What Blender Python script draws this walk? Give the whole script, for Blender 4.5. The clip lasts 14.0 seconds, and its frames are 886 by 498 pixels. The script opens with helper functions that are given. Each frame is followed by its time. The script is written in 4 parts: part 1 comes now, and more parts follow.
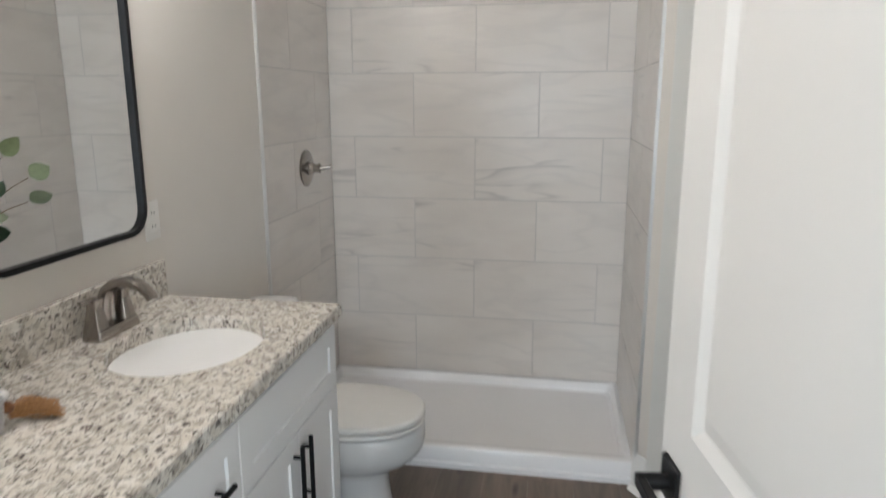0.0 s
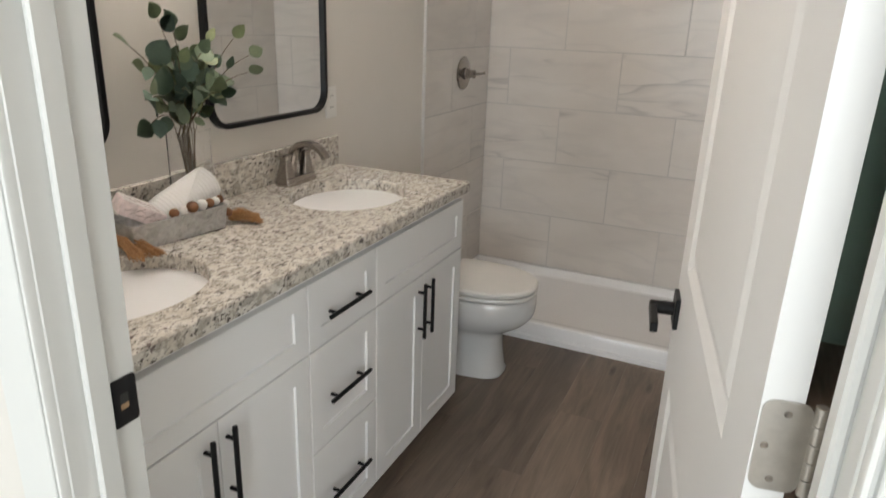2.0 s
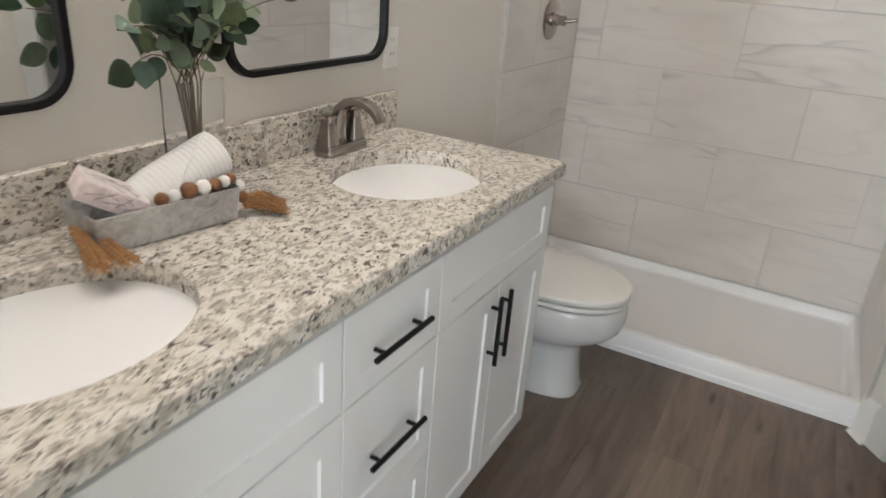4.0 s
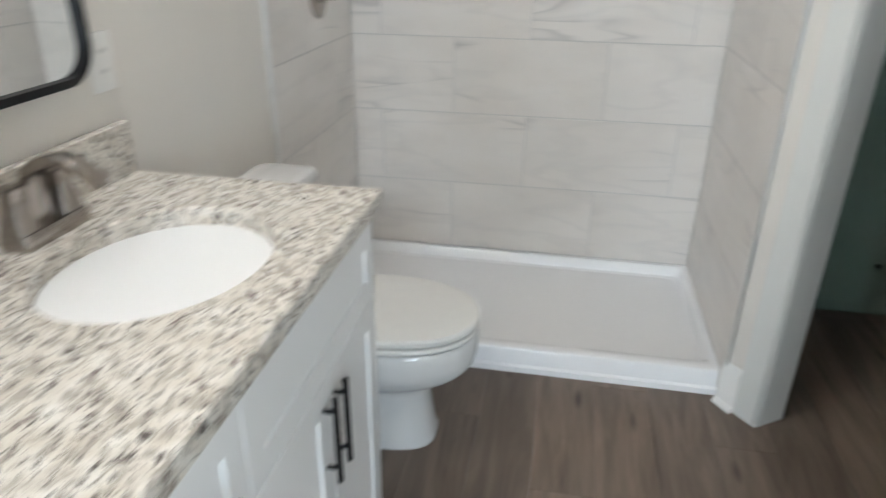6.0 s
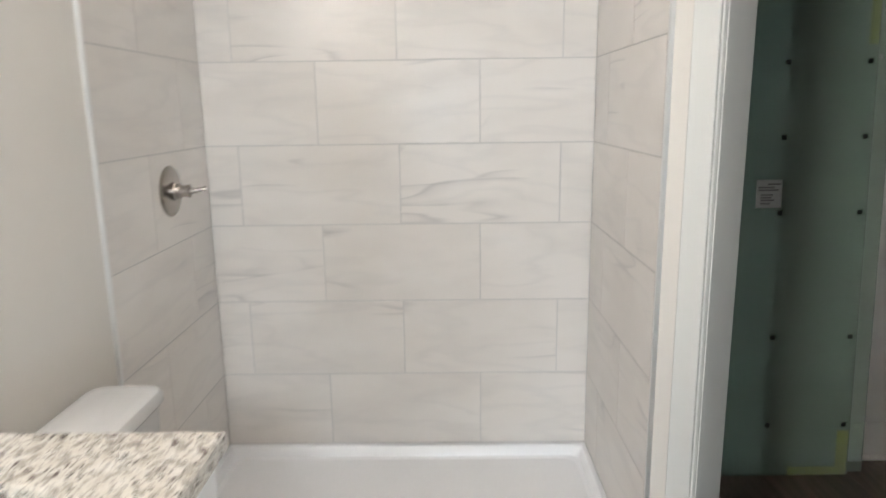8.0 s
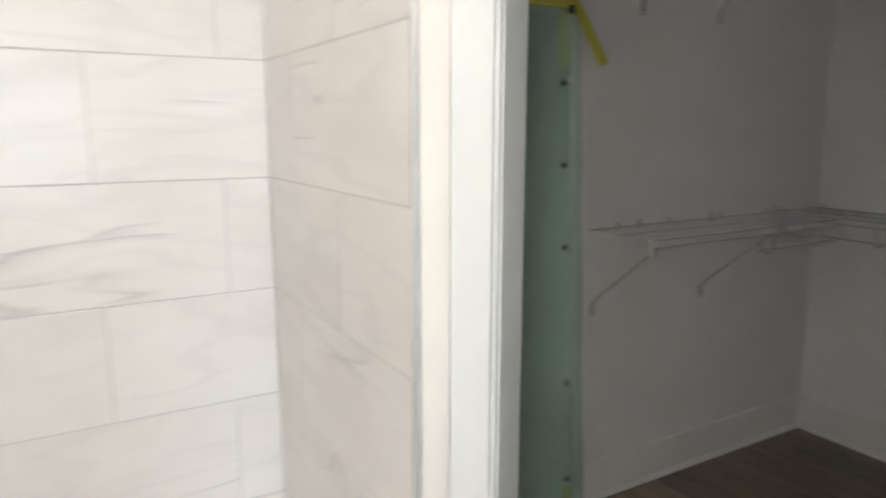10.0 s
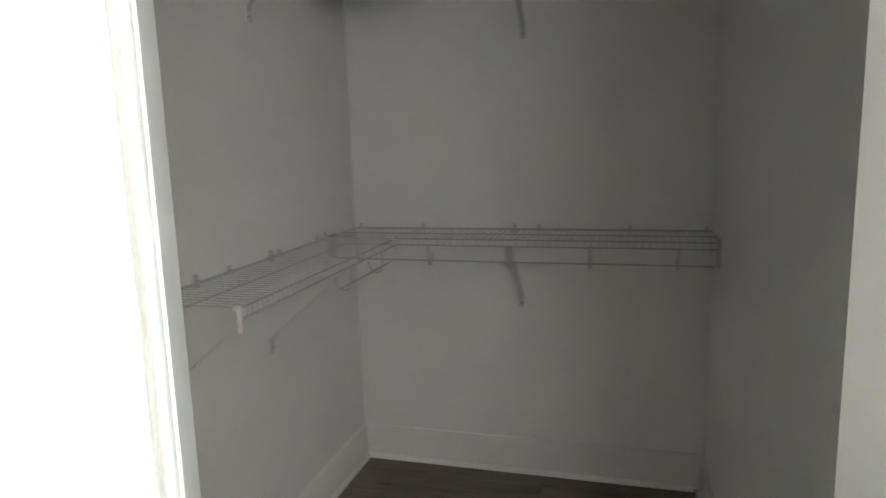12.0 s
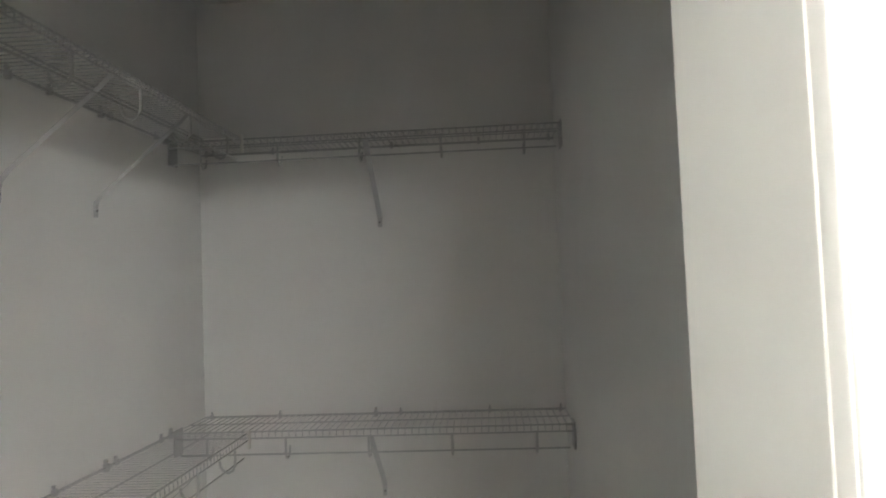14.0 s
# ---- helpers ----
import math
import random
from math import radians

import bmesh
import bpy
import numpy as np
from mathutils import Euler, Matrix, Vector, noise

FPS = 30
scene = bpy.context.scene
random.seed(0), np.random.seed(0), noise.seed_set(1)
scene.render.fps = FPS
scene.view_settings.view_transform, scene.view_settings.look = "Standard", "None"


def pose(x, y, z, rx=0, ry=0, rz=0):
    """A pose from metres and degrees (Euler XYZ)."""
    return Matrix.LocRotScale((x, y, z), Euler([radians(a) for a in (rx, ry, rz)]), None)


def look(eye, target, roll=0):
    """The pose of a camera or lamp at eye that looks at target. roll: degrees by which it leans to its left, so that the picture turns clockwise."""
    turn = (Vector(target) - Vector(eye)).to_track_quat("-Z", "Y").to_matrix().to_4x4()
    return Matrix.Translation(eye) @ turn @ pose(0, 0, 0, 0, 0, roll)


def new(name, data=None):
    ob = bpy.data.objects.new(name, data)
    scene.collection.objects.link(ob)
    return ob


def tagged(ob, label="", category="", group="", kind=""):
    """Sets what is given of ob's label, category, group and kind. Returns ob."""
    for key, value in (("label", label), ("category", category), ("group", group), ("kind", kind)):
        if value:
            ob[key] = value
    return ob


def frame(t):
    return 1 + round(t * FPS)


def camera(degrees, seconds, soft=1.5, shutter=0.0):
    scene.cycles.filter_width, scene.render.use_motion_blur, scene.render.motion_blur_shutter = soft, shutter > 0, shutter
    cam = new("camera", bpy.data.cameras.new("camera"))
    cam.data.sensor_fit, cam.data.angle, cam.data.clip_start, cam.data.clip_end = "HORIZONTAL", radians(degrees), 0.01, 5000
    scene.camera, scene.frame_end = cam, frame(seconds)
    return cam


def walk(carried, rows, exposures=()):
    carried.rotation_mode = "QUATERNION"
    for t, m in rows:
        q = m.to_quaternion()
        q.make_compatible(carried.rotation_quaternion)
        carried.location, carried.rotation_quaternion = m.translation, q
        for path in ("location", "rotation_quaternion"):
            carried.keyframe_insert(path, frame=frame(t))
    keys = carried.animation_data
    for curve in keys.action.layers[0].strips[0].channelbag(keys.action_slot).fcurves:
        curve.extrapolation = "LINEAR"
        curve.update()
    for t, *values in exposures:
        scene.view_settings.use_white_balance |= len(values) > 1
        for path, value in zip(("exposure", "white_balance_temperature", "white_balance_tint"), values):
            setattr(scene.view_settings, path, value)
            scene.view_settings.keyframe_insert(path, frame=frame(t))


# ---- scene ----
cam = camera(66.5, 14.0, shutter=0.75)
PATH = [
    (0, (1.16, -3.327, 1.5), (0.829, -1.402, 1.07), -0.1),
    (0.5, (1.172, -3.479, 1.53), (0.88, -1.57, 1.01), 1.4),
    (1, (1.254, -3.611, 1.522), (0.743, -1.741, 1.026), -0.0),
    (1.5, (1.36, -3.671, 1.497), (0.671, -1.886, 0.914), 2.0),
    (2, (1.423, -3.684, 1.474), (0.649, -1.959, 0.822), 2.0),
    (2.5, (1.431, -3.671, 1.444), (0.618, -1.997, 0.712), 2.6),
    (3, (1.33, -3.577, 1.42), (0.507, -1.943, 0.612), 3.7),
    (3.2, (1.262, -3.52, 1.419), (0.474, -1.854, 0.643), 5.0),
    (5.3, (0.962, -2.931, 1.385), (-0.042, -1.415, 0.552), 3.0),
    (5.5, (0.925, -2.945, 1.387), (0.122, -1.297, 0.588), 3.1),
    (6, (0.909, -2.783, 1.403), (0.587, -1.003, 0.549), 0.6),
    (6.5, (0.913, -2.731, 1.416), (0.788, -0.876, 0.678), -0.2),
    (7, (0.929, -2.73, 1.443), (0.836, -0.823, 0.846), 0.7),
    (7.2, (0.935, -2.726, 1.457), (0.835, -0.807, 0.902), 0.4),
    (9.3, (0.94, -2.177, 1.445), (1.432, -0.262, 1.141), -1.7),
    (9.5, (0.961, -2.115, 1.43), (1.581, -0.243, 1.099), -1.1),
    (10, (0.963, -1.831, 1.455), (1.954, -0.13, 1.102), -0.0),
    (10.5, (1.059, -1.604, 1.434), (2.445, -0.195, 1.124), 0.2),
    (11, (1.199, -1.451, 1.456), (2.791, -0.259, 1.245), -1.0),
    (11.5, (1.27, -1.303, 1.473), (3.05, -0.444, 1.167), 0.2),
    (12, (1.291, -1.188, 1.482), (3.186, -0.643, 1.151), -1.7),
    (12.5, (1.313, -1.133, 1.49), (3.253, -0.776, 1.16), -0.4),
    (13, (1.312, -1.143, 1.509), (3.282, -0.869, 1.296), -0.9),
    (13.5, (1.301, -1.166, 1.582), (3.29, -0.96, 1.6), -1.3),
    (14, (1.292, -1.183, 1.624), (3.286, -1.055, 1.714), -2.2),
]
EXPOSURES = [(0, 0.10, 6250, 12), (0.5, 0.10, 6650, 12), (1.5, 0.05, 6650, 12), (2.0, -0.04, 6800, 14), (2.5, 0.02, 6750, 13), (3.2, 0.17, 6700, 13), (5.5, 0.30, 6100, 11), (6.0, 0.53, 6000, 9), (6.5, 0.52, 6200, 12),
             (7.2, 0.61, 6320, 12), (9.5, 1.0, 6320, 12), (10.5, 1.27, 6200, 12), (11.0, 1.42, 6200, 11), (12.0, 1.82, 6200, 9), (12.5, 2.08, 6200, 9), (13.0, 2.16, 6150, 10), (13.5, 2.29, 6100, 11), (14, 2.24, 6250, 9)]
walk(cam, [(t, look(eye, target, roll)) for t, eye, target, roll in PATH], EXPOSURES)

# ---- world and light ----
world = bpy.data.worlds.new("sky")
scene.world = world
world.use_nodes = True
wn = world.node_tree.nodes
sky = wn.new("ShaderNodeTexSky")
sky.sky_type, sky.sun_disc = "NISHITA", False
sky.sun_elevation, sky.sun_rotation = radians(38), radians(250)
wn["Background"].inputs["Strength"].default_value = 0.12
world.node_tree.links.new(sky.outputs["Color"], wn["Background"].inputs["Color"])

sun_data = bpy.data.lights.new("sun", "SUN")
sun_data.energy, sun_data.angle, sun_data.color = 3.0, radians(0.5), (1.0, 0.95, 0.88)
sun = new("sun", sun_data)
sun.rotation_euler = (radians(52), 0, radians(250 - 180))


def window_light(name, x, z, w, h, watts, color):
    """Sky light entering through a bedroom window opening in the south wall."""
    d = bpy.data.lights.new(name, "AREA")
    d.shape, d.size, d.size_y, d.energy, d.color = "RECTANGLE", w, h, watts, color
    ob = new(name, d)
    ob.matrix_world = Matrix.Translation((x, -7.17, z)) @ pose(0, 0, 0, 90, 0, 0)
    return ob


window_light("window_light", 0.35, 1.45, 1.0, 1.5, 92, (0.82, 0.935, 1.0))
window_light("window_light", 2.6, 1.45, 1.0, 1.5, 84, (0.82, 0.935, 1.0))

# bulbs of the two fixtures above the mirrors
BULB_Z = 2.06
BULBS = [(0.16, y, BULB_Z) for y in (-1.725, -1.905, -2.085, -2.625, -2.805, -2.985)]
for p in BULBS:
    bd = bpy.data.lights.new("bulb_light", "POINT")
    bd.energy, bd.shadow_soft_size, bd.color = 35.0, 0.032, (1.0, 0.97, 0.92)
    new("bulb_light", bd).location = p


# ---- materials ----
def mat(name, color, rough=0.5, metal=0.0, spec=0.5):
    m = bpy.data.materials.new(name)
    m.use_nodes = True
    b = m.node_tree.nodes["Principled BSDF"]
    b.inputs["Base Color"].default_value = (*color, 1)
    b.inputs["Roughness"].default_value = rough
    b.inputs["Metallic"].default_value = metal
    b.inputs["Specular IOR Level"].default_value = spec
    return m, m.node_tree, b


def node(t, kind, **sets):
    n = t.nodes.new(kind)
    for k, v in sets.items():
        n.inputs[k.replace("_", " ")].default_value = v
    return n


def coords(t, scale=(1, 1, 1), random_shift=False):
    """Object-space coordinates, scaled; each object may take its own piece of the pattern."""
    c = t.nodes.new("ShaderNodeTexCoord")
    m = t.nodes.new("ShaderNodeMapping")
    m.inputs["Scale"].default_value = scale
    t.links.new(c.outputs["Object"], m.inputs["Vector"])
    if random_shift:
        info = t.nodes.new("ShaderNodeObjectInfo")
        mul = t.nodes.new("ShaderNodeMath")
        mul.operation = "MULTIPLY"
        mul.inputs[1].default_value = 37.0
        t.links.new(info.outputs["Random"], mul.inputs[0])
        comb = t.nodes.new("ShaderNodeCombineXYZ")
        for i in range(3):
            t.links.new(mul.outputs[0], comb.inputs[i])
        t.links.new(comb.outputs[0], m.inputs["Location"])
    return m.outputs[0]


def noise_tex(t, vec, scale, detail=4.0, rough=0.55, distort=0.0):
    n = node(t, "ShaderNodeTexNoise", Scale=scale, Detail=detail, Roughness=rough, Distortion=distort)
    t.links.new(vec, n.inputs["Vector"])
    return n.outputs["Fac"]


def ramp(t, fac, stops):
    r = t.nodes.new("ShaderNodeValToRGB")
    els = r.color_ramp.elements
    while len(els) < len(stops):
        els.new(0.5)
    for e, (p, c) in zip(els, stops):
        e.position, e.color = p, (*c, 1) if len(c) == 3 else c
    t.links.new(fac, r.inputs["Fac"])
    return r.outputs["Color"]


def mix(t, fac, a, b, mode="MIX"):
    n = t.nodes.new("ShaderNodeMix")
    n.data_type, n.blend_type = "RGBA", mode
    for sock, v in ((n.inputs[0], fac), (n.inputs[6], a), (n.inputs[7], b)):
        if isinstance(v, (int, float)):
            sock.default_value = v
        elif isinstance(v, tuple):
            sock.default_value = (*v, 1)
        else:
            t.links.new(v, sock)
    return n.outputs[2]


def bump(t, b, height, strength, dist=0.002):
    n = node(t, "ShaderNodeBump", Strength=strength, Distance=dist)
    t.links.new(height, n.inputs["Height"])
    t.links.new(n.outputs[0], b.inputs["Normal"])


def paint(name, color, rough, var=0.03, grain=160, strength=0.15):
    m, t, b = mat(name, color, rough)
    v = coords(t)
    big = noise_tex(t, v, 1.3, 3)
    dark = tuple(c * (1 - var) for c in color)
    light = tuple(min(1, c * (1 + var)) for c in color)
    t.links.new(ramp(t, big, [(0.3, dark), (0.7, light)]), b.inputs["Base Color"])
    bump(t, b, noise_tex(t, v, grain, 3), strength, 0.001)
    return m


M_WALL = paint("wall_paint", (0.69, 0.653, 0.602), 0.62)
M_CLOSET = paint("closet_paint", (0.85, 0.843, 0.828), 0.62)
M_CEIL = paint("ceiling_paint", (0.78, 0.77, 0.75), 0.8, grain=60, strength=0.3)
M_TRIM = paint("trim_paint", (0.67, 0.67, 0.645), 0.32, 0.015, 220, 0.08)
M_BASE = paint("baseboard_paint", (0.81, 0.80, 0.775), 0.35, 0.015, 220, 0.08)
M_DOOR = paint("door_paint", (0.73, 0.72, 0.70), 0.34, 0.015, 240, 0.12)
M_CAB = paint("cabinet_paint", (0.85, 0.85, 0.845), 0.34, 0.012, 260, 0.05)
M_CARPET = paint("bedroom_carpet", (0.42, 0.39, 0.35), 0.95, 0.1, 300, 0.9)


def make_tile():
    """Pale warm marble print: faint clouds, soft drifting bands and sparse thin slanting veins."""
    m, t, b = mat("marble_tile", (0.58, 0.56, 0.535), 0.30)
    v = coords(t, (1, 1, 1), True)

    def slanted(turn, scale):
        k = t.nodes.new("ShaderNodeMapping")
        k.inputs["Rotation"].default_value = (0.0, turn, 0.0)
        k.inputs["Scale"].default_value = scale
        t.links.new(v, k.inputs["Vector"])
        return k.outputs[0]

    cloud = noise_tex(t, slanted(-0.12, (1.0, 1.0, 2.4)), 2.4, 4, 0.5, 0.4)
    base = ramp(t, cloud, [(0.25, (0.65, 0.608, 0.568)), (0.5, (0.703, 0.662, 0.62)), (0.78, (0.742, 0.705, 0.668))])
    haze = ramp(t, noise_tex(t, slanted(-0.2, (0.7, 0.7, 3.2)), 2.0, 3, 0.5, 0.3), [(0.45, (0, 0, 0)), (0.5, (0.22, 0.22, 0.22)), (0.55, (0, 0, 0))])
    base = mix(t, haze, base, (0.52, 0.495, 0.475))
    for turn, scale, sc, lo, hi in ((-0.30, (0.30, 0.30, 2.4), 2.0, 0.52, 0.66), (-0.62, (0.35, 0.35, 2.2), 2.2, 0.56, 0.68)):
        ridge = noise_tex(t, slanted(turn, scale), sc, 2.5, 0.45, 0.15)
        line = ramp(t, ridge, [(0.470, (0, 0, 0)), (0.492, (0.35, 0.35, 0.35)), (0.5, (0.9, 0.9, 0.9)), (0.508, (0, 0, 0))])
        here = ramp(t, noise_tex(t, slanted(0.3, (1, 1, 1)), 2.4, 1), [(lo, (0, 0, 0)), (hi, (0.6, 0.6, 0.6))])
        base = mix(t, mix(t, 1.0, line, here, "MULTIPLY"), base, (0.40, 0.38, 0.37))
    t.links.new(base, b.inputs["Base Color"])
    bump(t, b, noise_tex(t, v, 40, 2), 0.04, 0.001)
    return m


M_TILE = make_tile()
M_GROUT = paint("grout", (0.55, 0.53, 0.51), 0.85, 0.08, 400, 0.4)


def make_granite():
    """Cream feldspar, taupe patches, clusters of dark elongated flecks and fine pepper."""
    m, t, b = mat("granite", (0.6, 0.55, 0.5), 0.2)
    v = coords(t)
    skew = t.nodes.new("ShaderNodeMapping")
    skew.inputs["Rotation"].default_value = (0.25, 0.2, 0.65)
    skew.inputs["Scale"].default_value = (1.0, 0.58, 0.8)
    t.links.new(v, skew.inputs["Vector"])
    sv = skew.outputs[0]
    base = ramp(t, noise_tex(t, v, 30, 5, 0.6), [(0.33, (0.56, 0.51, 0.44)), (0.5, (0.675, 0.635, 0.568)), (0.66, (0.75, 0.722, 0.67))])
    taupe = ramp(t, noise_tex(t, sv, 70, 4, 0.6, 0.35), [(0.505, (0, 0, 0)), (0.575, (0.75, 0.75, 0.75))])
    c = mix(t, taupe, base, (0.35, 0.312, 0.268))
    cluster = ramp(t, noise_tex(t, v, 13, 3), [(0.38, (0.15, 0.15, 0.15)), (0.56, (1, 1, 1))])
    fleck = ramp(t, noise_tex(t, sv, 112, 3, 0.55, 0.5), [(0.385, (1, 1, 1)), (0.425, (0, 0, 0))])
    c = mix(t, mix(t, 1.0, fleck, cluster, "MULTIPLY"), c, (0.13, 0.112, 0.102))
    wine = ramp(t, noise_tex(t, sv, 62, 3, 0.55, 0.4), [(0.315, (0.8, 0.8, 0.8)), (0.35, (0, 0, 0))])
    c = mix(t, wine, c, (0.10, 0.062, 0.062))
    pepper = noise_tex(t, sv, 190, 2, 0.5)
    c = mix(t, ramp(t, pepper, [(0.335, (0.75, 0.75, 0.75)), (0.375, (0, 0, 0))]), c, (0.10, 0.087, 0.08))
    t.links.new(c, b.inputs["Base Color"])
    bump(t, b, pepper, 0.03, 0.001)
    return m


M_GRANITE = make_granite()


def make_plank():
    m, t, b = mat("vinyl_plank", (0.16, 0.12, 0.095), 0.42)
    v = coords(t, (1, 1, 1), True)
    st = coords(t, (11, 1.6, 11), True)
    fine = coords(t, (120, 4, 120), True)
    g = noise_tex(t, st, 1.0, 6, 0.6, 1.4)
    base = ramp(t, g, [(0.28, (0.118, 0.087, 0.066)), (0.5, (0.178, 0.134, 0.102)), (0.72, (0.236, 0.182, 0.141))])
    fg = ramp(t, noise_tex(t, fine, 1.0, 3, 0.6), [(0.35, (0.84, 0.84, 0.84)), (0.6, (1, 1, 1))])
    c = mix(t, 0.75, base, fg, "MULTIPLY")
    knots = node(t, "ShaderNodeTexVoronoi", Scale=1.0)
    t.links.new(coords(t, (9, 2.4, 9), True), knots.inputs["Vector"])
    kd = ramp(t, knots.outputs["Distance"], [(0.04, (0.18, 0.15, 0.13)), (0.15, (1, 1, 1))])
    c = mix(t, 0.8, c, kd, "MULTIPLY")
    info = t.nodes.new("ShaderNodeObjectInfo")
    tone = ramp(t, info.outputs["Random"], [(0.0, (0.88, 0.88, 0.89)), (0.5, (1.0, 0.99, 0.98)), (1.0, (1.14, 1.12, 1.10))])
    t.links.new(mix(t, 1.0, c, tone, "MULTIPLY"), b.inputs["Base Color"])
    bump(t, b, noise_tex(t, fine, 1.0, 3), 0.18, 0.001)
    return m


M_PLANK = make_plank()


def simple(name, color, rough, metal=0.0, grain=0, strength=0.1, stretch=(1, 1, 1), var=0.06):
    m, t, b = mat(name, color, rough, metal)
    v = coords(t, stretch)
    n = noise_tex(t, v, grain or 30, 3)
    t.links.new(ramp(t, n, [(0.3, tuple(c * (1 - var) for c in color)), (0.7, tuple(min(1, c * (1 + var)) for c in color))]), b.inputs["Base Color"])
    if grain:
        bump(t, b, n, strength, 0.001)
    return m


M_PORC = simple("vitreous_china", (0.68, 0.675, 0.665), 0.08, var=0.01)
# darker than the toilet's china: the basins' shade is put into the colour
M_SINK_SHADED = simple("shaded_sink_china", (0.53, 0.527, 0.522), 0.09, var=0.01)
M_SEAT = simple("seat_plastic", (0.80, 0.785, 0.75), 0.22, var=0.01)
M_ACRYL = simple("acrylic_base", (0.87, 0.87, 0.875), 0.20, grain=90, strength=0.03, var=0.012)
M_BLACK = simple("matte_black_metal", (0.012, 0.012, 0.013), 0.42, 0.6, 220, 0.05)
M_NICKEL = simple("brushed_nickel", (0.37, 0.335, 0.305), 0.24, 1.0, 60, 0.05, (1, 1, 12))
M_HINGE = simple("satin_nickel", (0.52, 0.49, 0.45), 0.38, 1.0, 90, 0.04)
M_CHROME = simple("bright_trim_metal", (0.80, 0.80, 0.79), 0.34, 0.8, var=0.02)
M_MIRROR = simple("mirror_silver", (0.86, 0.88, 0.88), 0.015, 1.0, var=0.005)
M_WIRE = simple("white_vinyl_wire", (0.52, 0.52, 0.525), 0.38, var=0.02)
M_BRACKET = simple("white_bracket_enamel", (0.56, 0.56, 0.56), 0.4, var=0.03)
M_TOWEL = simple("towel_cotton", (0.88, 0.875, 0.86), 0.95, 0, 420, 0.9, var=0.03)
M_WOODBEAD = simple("brown_wood_bead", (0.20, 0.085, 0.035), 0.5, 0, 60, 0.1, (1, 1, 6), 0.25)
M_WHITEBEAD = simple("white_wood_bead", (0.80, 0.79, 0.77), 0.6, 0, 60, 0.1)
M_JUTE = simple("jute_fibre", (0.36, 0.19, 0.08), 0.9, 0, 200, 0.5, var=0.3)
M_CARD = simple("pink_soap_card", (0.81, 0.70, 0.70), 0.5, 0, 55, 0.02, var=0.2)
M_CARDTOP = simple("pale_soap_card", (0.86, 0.80, 0.79), 0.5, 0, 35, 0.02, var=0.05)
M_INK = simple("grey_ink", (0.26, 0.26, 0.27), 0.6, var=0.1)
M_PRINT = simple("grey_print", (0.30, 0.20, 0.20), 0.6, var=0.1)
M_FOAM = simple("yellow_foam", (0.62, 0.58, 0.10), 0.9, 0, 150, 0.6, var=0.08)
M_CORK = simple("dark_cork_pad", (0.02, 0.022, 0.02), 0.9, 0, 200, 0.3)
M_LABEL = simple("paper_label", (0.70, 0.71, 0.70), 0.6, var=0.03)
M_STEM = simple("plant_stem", (0.13, 0.09, 0.045), 0.7, 0, 80, 0.3, var=0.3)
M_OUTLET = simple("outlet_plastic", (0.78, 0.765, 0.73), 0.3, var=0.01)
M_DARK = simple("dark_slot", (0.02, 0.02, 0.02), 0.6)


def make_galvanized():
    m, t, b = mat("galvanized_steel", (0.5, 0.5, 0.49), 0.5, 0.55)
    v = coords(t)
    vo = node(t, "ShaderNodeTexVoronoi", Scale=70)
    t.links.new(v, vo.inputs["Vector"])
    n = noise_tex(t, v, 30, 5, 0.7, 1.5)
    c = mix(t, 0.25, ramp(t, n, [(0.3, (0.34, 0.34, 0.33)), (0.6, (0.58, 0.58, 0.57))]), vo.outputs["Color"], "SOFT_LIGHT")
    hs = t.nodes.new("ShaderNodeHueSaturation")
    hs.inputs["Saturation"].default_value = 0.12
    t.links.new(c, hs.inputs["Color"])
    t.links.new(hs.outputs[0], b.inputs["Base Color"])
    bump(t, b, n, 0.2, 0.001)
    return m


M_GALV = make_galvanized()


def make_leaf(name, dark, light):
    m, t, b = mat(name, dark, 0.55)
    info = t.nodes.new("ShaderNodeObjectInfo")
    tone = ramp(t, info.outputs["Random"], [(0.0, dark), (0.6, tuple((a + c) / 2 for a, c in zip(dark, light))), (1.0, light)])
    n = noise_tex(t, coords(t, (1, 1, 1), True), 60, 4)
    t.links.new(mix(t, 0.5, tone, ramp(t, n, [(0.3, (0.6, 0.6, 0.6)), (0.7, (1, 1, 1))]), "MULTIPLY"), b.inputs["Base Color"])
    bump(t, b, n, 0.15, 0.001)
    return m


M_LEAF = make_leaf("eucalyptus_leaf", (0.105, 0.172, 0.135), (0.34, 0.40, 0.21))


def make_glass(name, color, rough=0.0, ior=1.5, diffuse_share=0.0):
    m, t, b = mat(name, color, rough)
    # the diffuse part lightens glass that would look too dark when fully clear
    b.inputs["Transmission Weight"].default_value = 1.0 - diffuse_share
    b.inputs["IOR"].default_value = ior
    return m


M_VASE = make_glass("clear_acrylic", (0.99, 0.995, 0.995), 0.0, 1.12, 0.035)
M_SHEET = make_glass("green_tinted_glass", (0.81, 0.935, 0.85), 0.07, 1.5, 0.22)


# ---- mesh helpers ----
def bm_from(verts, faces):
    bm = bmesh.new()
    vs = [bm.verts.new(v) for v in verts]
    for f in faces:
        bm.faces.new([vs[i] for i in f])
    return bm


def add_box(bm, lo, hi):
    (x0, y0, z0), (x1, y1, z1) = lo, hi
    vs = [bm.verts.new(p) for p in ((x0, y0, z0), (x1, y0, z0), (x1, y1, z0), (x0, y1, z0), (x0, y0, z1), (x1, y0, z1), (x1, y1, z1), (x0, y1, z1))]
    return [bm.faces.new([vs[i] for i in f]) for f in ((3, 2, 1, 0), (4, 5, 6, 7), (0, 1, 5, 4), (1, 2, 6, 5), (2, 3, 7, 6), (3, 0, 4, 7))]


